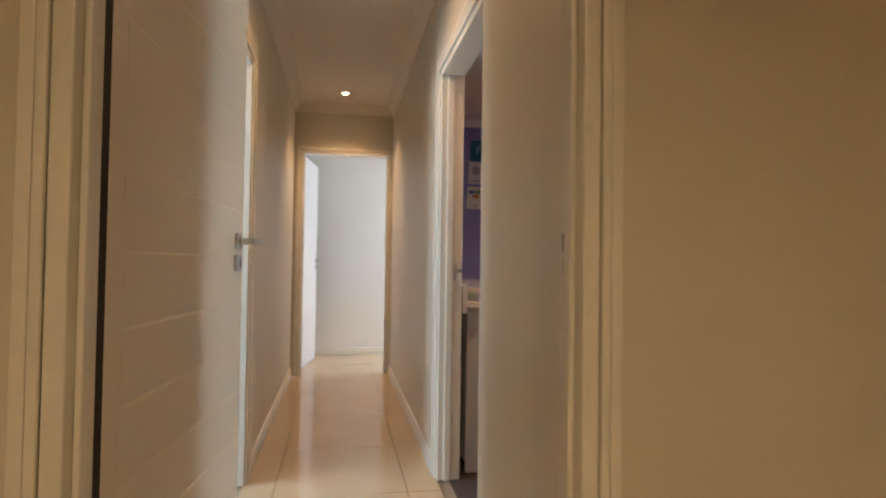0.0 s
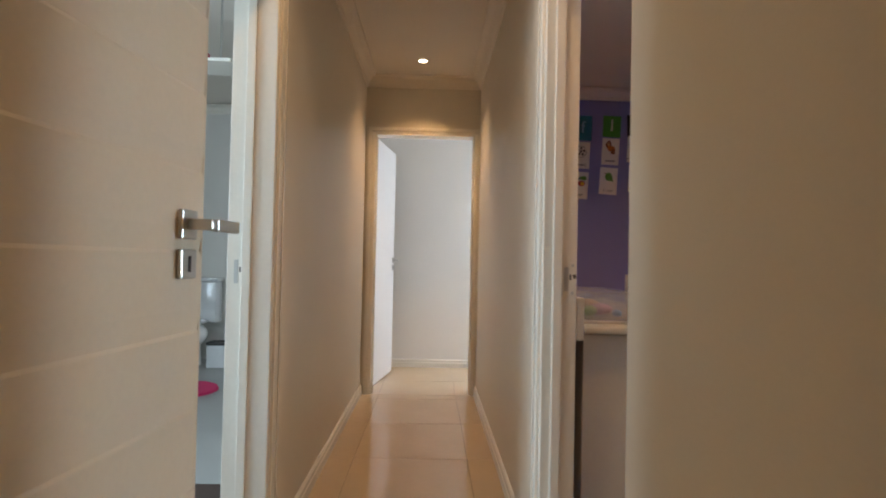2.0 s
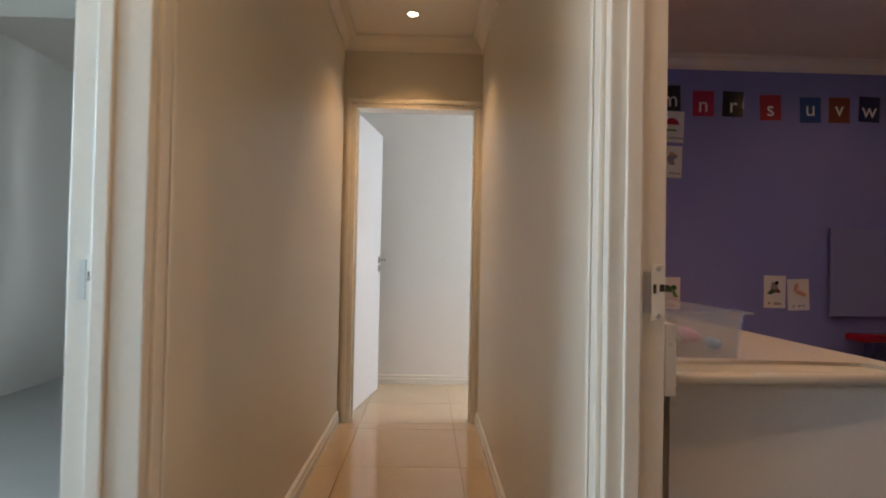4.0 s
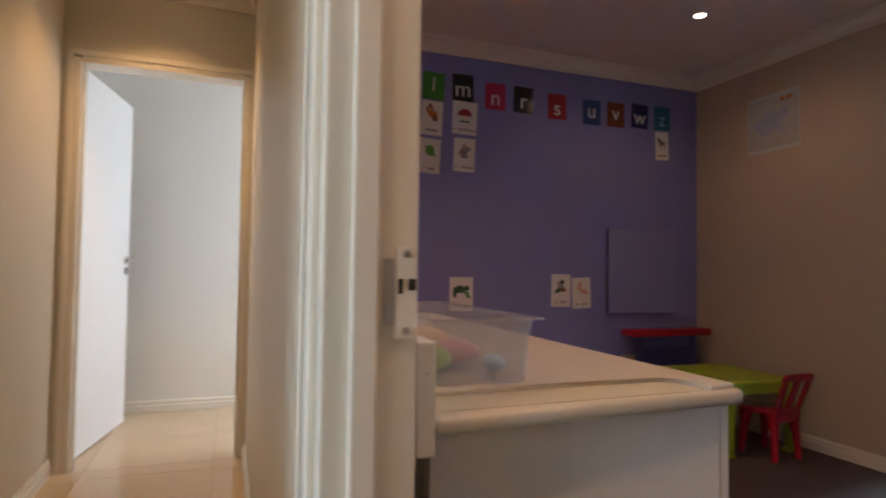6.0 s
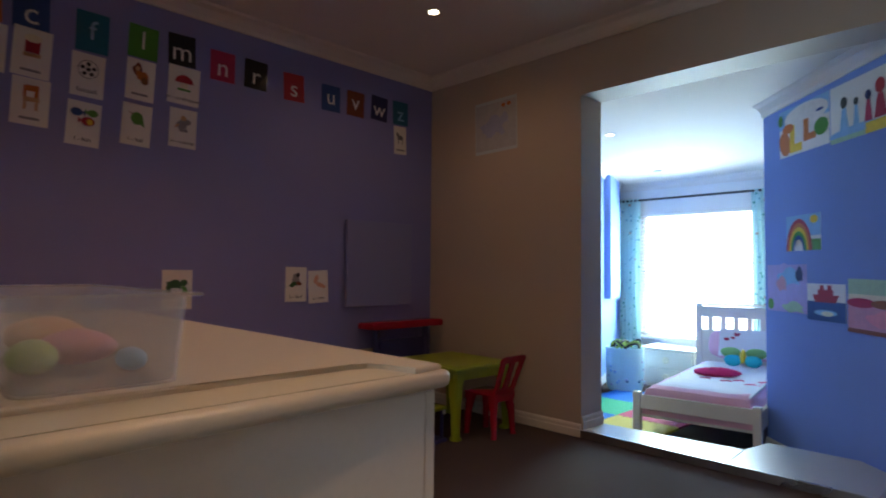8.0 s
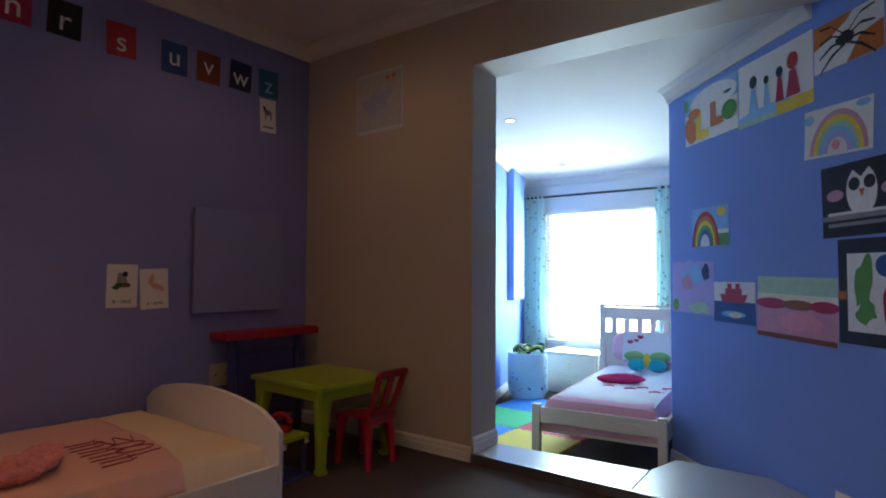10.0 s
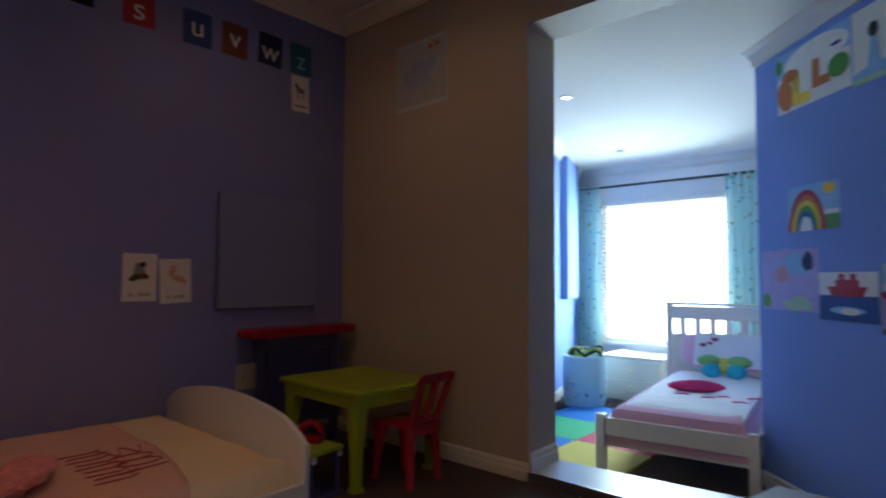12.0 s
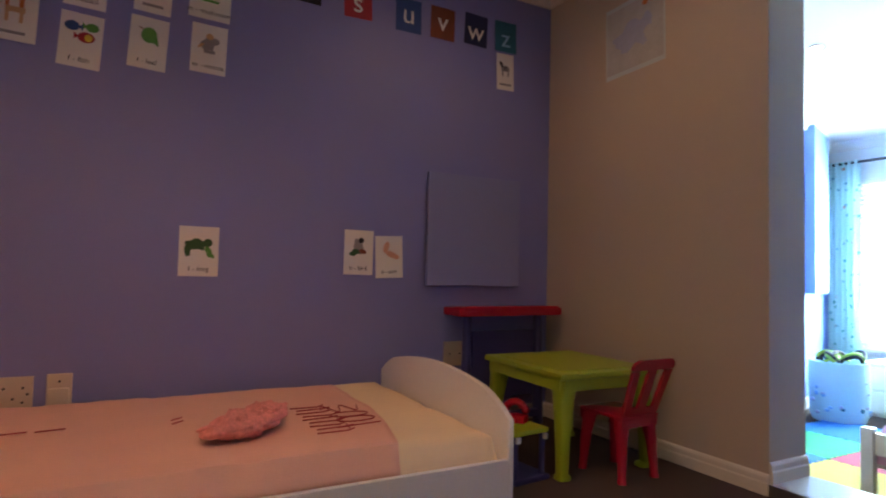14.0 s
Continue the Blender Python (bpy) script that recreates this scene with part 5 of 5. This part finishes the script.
def pillow(name, at, rot, w, h, d, material, label, category):
    bm = ball(bmesh.new(), (0, 0, 0), 1, 1, 1, 36, 22)
    for v in bm.verts:
        c = v.co.copy()
        sx, sz = math.copysign(abs(c.x) ** 0.55, c.x), math.copysign(abs(c.z) ** 0.55, c.z)
        v.co = Vector((sx * w / 2, c.y * d / 2 + 0.01 * noise.noise(c * 3 + Vector(at)), sz * h / 2))
    t = thing(name, at, label, category)
    t.matrix_world = pose(*at, *rot)
    part("cover", bm, material, t, smooth=True)
    return t


pl = pillow("bed_pillow", (6.07, 3.57, 0.385), (-18, 0, -82.5), 0.60, 0.27, 0.12, M_PINK2, "pink and white pillow with embroidered butterflies", "pillow")
part("panel", flat(bmesh.new(), rect(-0.20, -0.12, 0.28, 0.12), 0.066, 0.004), M_WHITECLOTH, pl, "white embroidered panel")
for cx, cz, s in ((-0.14, 0.030, 0.5), (-0.09, 0.045, 0.4), (-0.06, 0.075, 0.55)):
    for sgn in (-1, 1):
        part("butterfly_wing", flat(bmesh.new(), oval(cx + sgn * 0.02 * s, cz, 0.022 * s, 0.030 * s, sgn * -30), 0.0685, 0.002), ink("crimson"), pl)
bf = thing("butterfly_cushion", (5.66, 3.40, 0.385), "plush butterfly cushion in green, turquoise and yellow", "cushion")
bf.matrix_world = pose(5.79, 3.50, 0.312, -22, 0, -80) @ Matrix.Scale(0.8, 4)
for sgn in (-1, 1):
    part("upper_wing", ball(bmesh.new(), (sgn * 0.12, 0, 0.05), 0.10, 0.035, 0.055), mat("lime_plush", (0.25, 0.50, 0.18), 0.95, grain=0.2, scale=150, bump=0.6), bf, smooth=True)
    part("lower_wing", ball(bmesh.new(), (sgn * 0.095, -0.004, -0.035), 0.085, 0.040, 0.065), mat("turquoise_plush", (0.02, 0.42, 0.50), 0.95, grain=0.2, scale=150, bump=0.6), bf, smooth=True)
part("body", ball(bmesh.new(), (0, -0.012, 0.01), 0.030, 0.045, 0.075), ink("yellow"), bf, smooth=True)
bm = ball(bmesh.new(), (0, 0, 0), 0.165, 0.058, 0.036, 48, 24)
for v in bm.verts:
    w = abs(v.co.x) / 0.165
    v.co.y *= 1 - 0.45 * max(0, w - 0.7) / 0.3 * (1 if w < 0.93 else -0.4)
    v.co += v.co.normalized() * 0.012 * noise.noise(v.co * 55) + v.co.normalized() * 0.005 * noise.noise(v.co * 140)
bc_ = new("bolster_cushion", mesh("bolster_cushion", bm, M_MAGENTA, True))
bc_.matrix_world = pose(5.30, 3.53, 0.245, 0, 0, -62)
tagged(bc_, "magenta plush sweet-shaped cushion on the bed", "cushion")

# bedside cabinet
ns = thing("bedside_cabinet", (6.44, 4.165, F2), "white bedside cabinet with two drawers and arched back", "bedside table")
part("carcass", boxed(0.0, 0.0, 0.0, 0.44, 0.56, 0.375, bevel=0.003), M_GLOSS, ns)
part("tabletop", boxed(-0.02, -0.015, 0.3755, 0.45, 0.575, 0.395, bevel=0.005), M_GLOSS, ns)
for z0, z1 in ((0.03, 0.185), (0.195, 0.36)):
    dr = part("drawer", boxed(-0.016, 0.02, z0, -0.0005, 0.54, z1, bevel=0.003), M_GLOSS, ns)
    bm = bmesh.new()
    for k in range(6):
        q = k * math.tau / 6
        ball(bm, (-0.024, 0.28 + 0.022 * math.cos(q), (z0 + z1) / 2 + 0.022 * math.sin(q)), 0.007, 0.016, 0.016, 8, 6)
    part("flower_knob", bm, ink("cream"), dr)
part("gallery", board(0.425, 0.445, arch(0.0, 0.56, 0.3955, 0.40, 0.475)), M_GLOSS, ns, smooth=True)

# fabric basket
bk = thing("fabric_basket", (6.05, 4.70, F2), "round pale blue fabric toy basket with printed animals", "basket")
bm = bmesh.new()
rings = []
for r, z in ((0.160, 0), (0.178, 0.05), (0.185, 0.25), (0.182, 0.42), (0.174, 0.42), (0.176, 0.25), (0.165, 0.05)):
    rings.append([bm.verts.new(((r + 0.006 * noise.noise(Vector((math.cos(i * math.tau / 32) * 2, math.sin(i * math.tau / 32) * 2, z * 6)))) * math.cos(i * math.tau / 32), r * math.sin(i * math.tau / 32), z)) for i in range(32)])
for a, b in zip(rings, rings[1:]):
    for i in range(32):
        bm.faces.new((a[i], a[(i + 1) % 32], b[(i + 1) % 32], b[i]))
bm.faces.new(rings[0][::-1]); bm.faces.new(rings[-1])
part("body", bm, mat("basket_cloth", (0.55, 0.74, 0.80), 0.9, grain=0.08, scale=200, bump=0.4), bk, smooth=True)
rng = random.Random(4)
for k in range(16):
    q, z = radians(rng.uniform(150, 300)), rng.uniform(0.06, 0.36)
    bm = ball(bmesh.new(), (0.183 * math.cos(q), 0.183 * math.sin(q), z), 0.006 + 0.012 * abs(math.sin(q)), 0.006 + 0.012 * abs(math.cos(q)), rng.uniform(0.008, 0.018), 8, 6)
    part("printed_motif", bm, ink(rng.choice(("teal", "sky", "mist", "sky"))), bk)
for k in range(14):
    q = k * 0.9
    bm = bmesh.new()
    a = Vector((0.085 * math.cos(q), 0.085 * math.sin(q), 0.405 + 0.003 * k))
    pts = [a + Vector((0.07 * math.cos(q * 2 + t), 0.07 * math.sin(q * 2 + t), 0.05 * math.sin(t * 1.2))) for t in [i * 0.35 for i in range(8)]]
    stroke(bm, pts, 0.012, 8)
    s_ = tagged(new("soft_toy", mesh("soft_toy", bm, ink("black" if k % 2 else "lime"), True)), "%s soft toy limb heaped in the basket" % ("black" if k % 2 else "yellow-green"), "soft toy", "soft toys in the basket")
    s_.matrix_world = pose(6.05, 4.70, F2)

# curtains
rod = thing("curtain_rod", (XW - 0.09, 0, 1.868), "dark metal curtain rod with finials", "curtain rod")
part("rod", tube(bmesh.new(), (0, 2.2, 0), (0, 5.30, 0), 0.012), M_DARKMETAL, rod, smooth=True)
part("finial", tube(bmesh.new(), (0, 5.3005, 0), (0, 5.37, 0), 0.022, 0.026), M_DARKMETAL, rod, smooth=True)
for y in (5.2, 3.1):
    part("bracket", boxed(0.0125, y - 0.008, -0.008, 0.0895, y + 0.008, 0.008), M_DARKMETAL, rod)


def curtain(y0, y1, z1, z0, label, flare, seed):
    c = thing("curtain", (XW - 0.09, (y0 + y1) / 2, z1), label, "curtain", "printed window curtains")
    bm = bmesh.new()
    nx, nz = 64, 24
    w = y1 - y0
    g = []
    for i in range(nx + 1):
        col = []
        for j in range(nz + 1):
            t, s = i / nx, j / nz
            pinch = 1 - 0.10 * math.sin(math.pi * s)
            y = (t - 0.5) * w * pinch + flare * s * s * (1 - t)
            x = 0.028 * math.sin(t * 5.5 * math.tau + 0.4 * math.sin(s * 3 + seed)) * (0.7 + 0.5 * s) + 0.006 * noise.noise(Vector((t * 6, s * 5, seed)))
            col.append(bm.verts.new((x - 0.002, y, -(z1 - z0) * s)))
        g.append(col)
    for i in range(nx):
        for j in range(nz):
            bm.faces.new((g[i][j], g[i + 1][j], g[i + 1][j + 1], g[i][j + 1]))
    p = part("cloth", bm, M_CURT, c, smooth=True)
    so = p.modifiers.new("thickness", "SOLIDIFY")
    so.thickness = 0.003
    return c


# printed curtain cloth that lets daylight glow through
M_CURT = bpy.data.materials.new("printed_curtain")
M_CURT.use_nodes = True
nt = M_CURT.node_tree
N, LK = nt.nodes, nt.links.new
co = N.new("ShaderNodeTexCoord")
vo = N.new("ShaderNodeTexVoronoi"); vo.inputs["Scale"].default_value = 15
lt = N.new("ShaderNodeMath"); lt.operation = "LESS_THAN"; lt.inputs[1].default_value = 0.22
mixc = N.new("ShaderNodeMix"); mixc.data_type = "RGBA"
ramp = N.new("ShaderNodeValToRGB")
for pos, col in ((0.0, (0.16, 0.50, 0.42, 1)), (0.45, (0.25, 0.52, 0.60, 1)), (0.72, (0.70, 0.40, 0.28, 1)), (0.80, (0.20, 0.55, 0.48, 1))):
    e = ramp.color_ramp.elements.new(pos); e.color = col
ramp.color_ramp.elements[0].color = (0.16, 0.50, 0.42, 1)
ramp.color_ramp.interpolation = "CONSTANT"
LK(co.outputs["Object"], vo.inputs["Vector"]); LK(vo.outputs["Distance"], lt.inputs[0]); LK(lt.outputs[0], mixc.inputs["Factor"])
LK(vo.outputs["Color"], ramp.inputs[0]); LK(ramp.outputs[0], mixc.inputs["B"])
mixc.inputs["A"].default_value = (0.76, 0.92, 0.90, 1)
bs, tl, ms = N["Principled BSDF"], N.new("ShaderNodeBsdfTranslucent"), N.new("ShaderNodeMixShader")
bs.inputs["Roughness"].default_value = 0.9
LK(mixc.outputs["Result"], bs.inputs["Base Color"]); LK(mixc.outputs["Result"], tl.inputs[0])
ms.inputs[0].default_value = 0.62
LK(bs.outputs[0], ms.inputs[1]); LK(tl.outputs[0], ms.inputs[2]); LK(ms.outputs[0], N["Material Output"].inputs[0])
curtain(5.03, 5.31, 1.885, F2 + 0.03, "aqua curtain printed with small leaves, gathered aside", 0.0, 1.0)
curtain(3.45, 3.82, 1.885, 0.1, "aqua curtain printed with small leaves beside the bed", -0.06, 2.0)

# ---- bathroom seen through the doorway ----
wc = thing("toilet", (-2.25, 6.3, 0), "white ceramic toilet with cistern", "toilet")
part("cistern", boxed(-0.20, 0.09, 0.40, 0.20, 0.28, 0.82, bevel=0.02), M_CERAMIC, wc, smooth=True)
part("cistern_lid", boxed(-0.215, 0.08, 0.8205, 0.215, 0.285, 0.86, bevel=0.012), M_CERAMIC, wc, smooth=True)
bm = ball(bmesh.new(), (0, -0.14, 0.30), 0.19, 0.28, 0.13, 24, 14)
part("bowl", bm, M_CERAMIC, wc, smooth=True)
bm = bmesh.new()
bmesh.ops.create_cone(bm, cap_ends=True, segments=24, radius1=0.13, radius2=0.11, depth=0.25, matrix=Matrix.Translation((0, -0.08, 0.125)))
part("pedestal", bm, M_CERAMIC, wc, smooth=True)
bm = ball(bmesh.new(), (0, -0.14, 0.43), 0.19, 0.27, 0.02, 24, 10)
part("seat", bm, M_CERAMIC, wc, smooth=True)
bn = thing("waste_bin", (-1.92, 6.15, 0), "small white bin with dark lid beside the toilet", "bin")
part("body", boxed(-0.09, -0.09, 0, 0.09, 0.09, 0.22, bevel=0.015), M_CERAMIC, bn, smooth=True)
part("lid", boxed(-0.095, -0.095, 0.2205, 0.095, 0.095, 0.25, bevel=0.01), M_DARKMETAL, bn, smooth=True)
bm = bmesh.new()
bmesh.ops.create_cone(bm, cap_ends=True, segments=32, radius1=0.30, radius2=0.29, depth=0.02, matrix=Matrix.Translation((0, 0, 0.01)))
rug = tagged(new("bath_mat", mesh("bath_mat", bm, M_MAGENTA)), "round magenta bath mat on the tiled floor", "bath mat")
rug.location = (-1.85, 5.1, 0.0015)
run("cornice", COVE, 2.6, [((-0.68, 6.6), (-3.0, 6.6))], M_GLOSS, "white bathroom cornice")
sh = thing("wall_shelf", (-1.55, 3.9, 2.22), "white high shelf with a pink box", "shelf")
part("shelf_board", boxed(-0.4, -0.12, 0, 0.5, 0.15, 0.02, bevel=0.003), M_GLOSS, sh)
for x in (-0.3, 0.4):
    part("hanger", tube(bmesh.new(), (x, 0, 0.0205), (x, 0, 0.48), 0.006, n=8), M_STEEL, sh)
pb = tagged(new("storage_box", mesh("storage_box", boxed(-0.25, -0.09, 0, 0.25, 0.1, 0.09, bevel=0.008), ink("crimson"))), "flat crimson storage box on the shelf", "box")
pb.location = (-1.5, 3.9, 2.2405)


# ---- floor tiles, last ----
def tiles(parent, xs, ys, z, material, inside):
    cache = {}
    for x0, x1 in zip(xs, xs[1:]):
        for y0, y1 in zip(ys, ys[1:]):
            a0, a1, b0, b1 = max(x0, inside[0]), min(x1, inside[2]), max(y0, inside[1]), min(y1, inside[3])
            if a1 - a0 < 0.02 or b1 - b0 < 0.02:
                continue
            key = (round(a1 - a0, 3), round(b1 - b0, 3))
            if key not in cache:
                cache[key] = mesh("tile", boxed(0.0015, 0.0015, -0.0078, key[0] - 0.0015, key[1] - 0.0015, 0.0, bevel=0.0008), material)
            piece("tile", cache[key], parent, (a0, b0, z))


PX, PY = 0.617, 0.680
xs = [-0.253 + PX * k for k in range(-4, 6)]
ys = [4.950 + PY * k for k in range(-12, 4)]
tiles(fl, xs, ys, 0, M_TILE, (-2.2, -2.6, 2.2, Y0B))
tiles(fl2, xs, ys, 0, M_TILE, (XL, Y0B, XR, YE))
tiles(fl3, xs, ys, 0, M_TILE, (-0.56, YE, 2.4, 6.32))
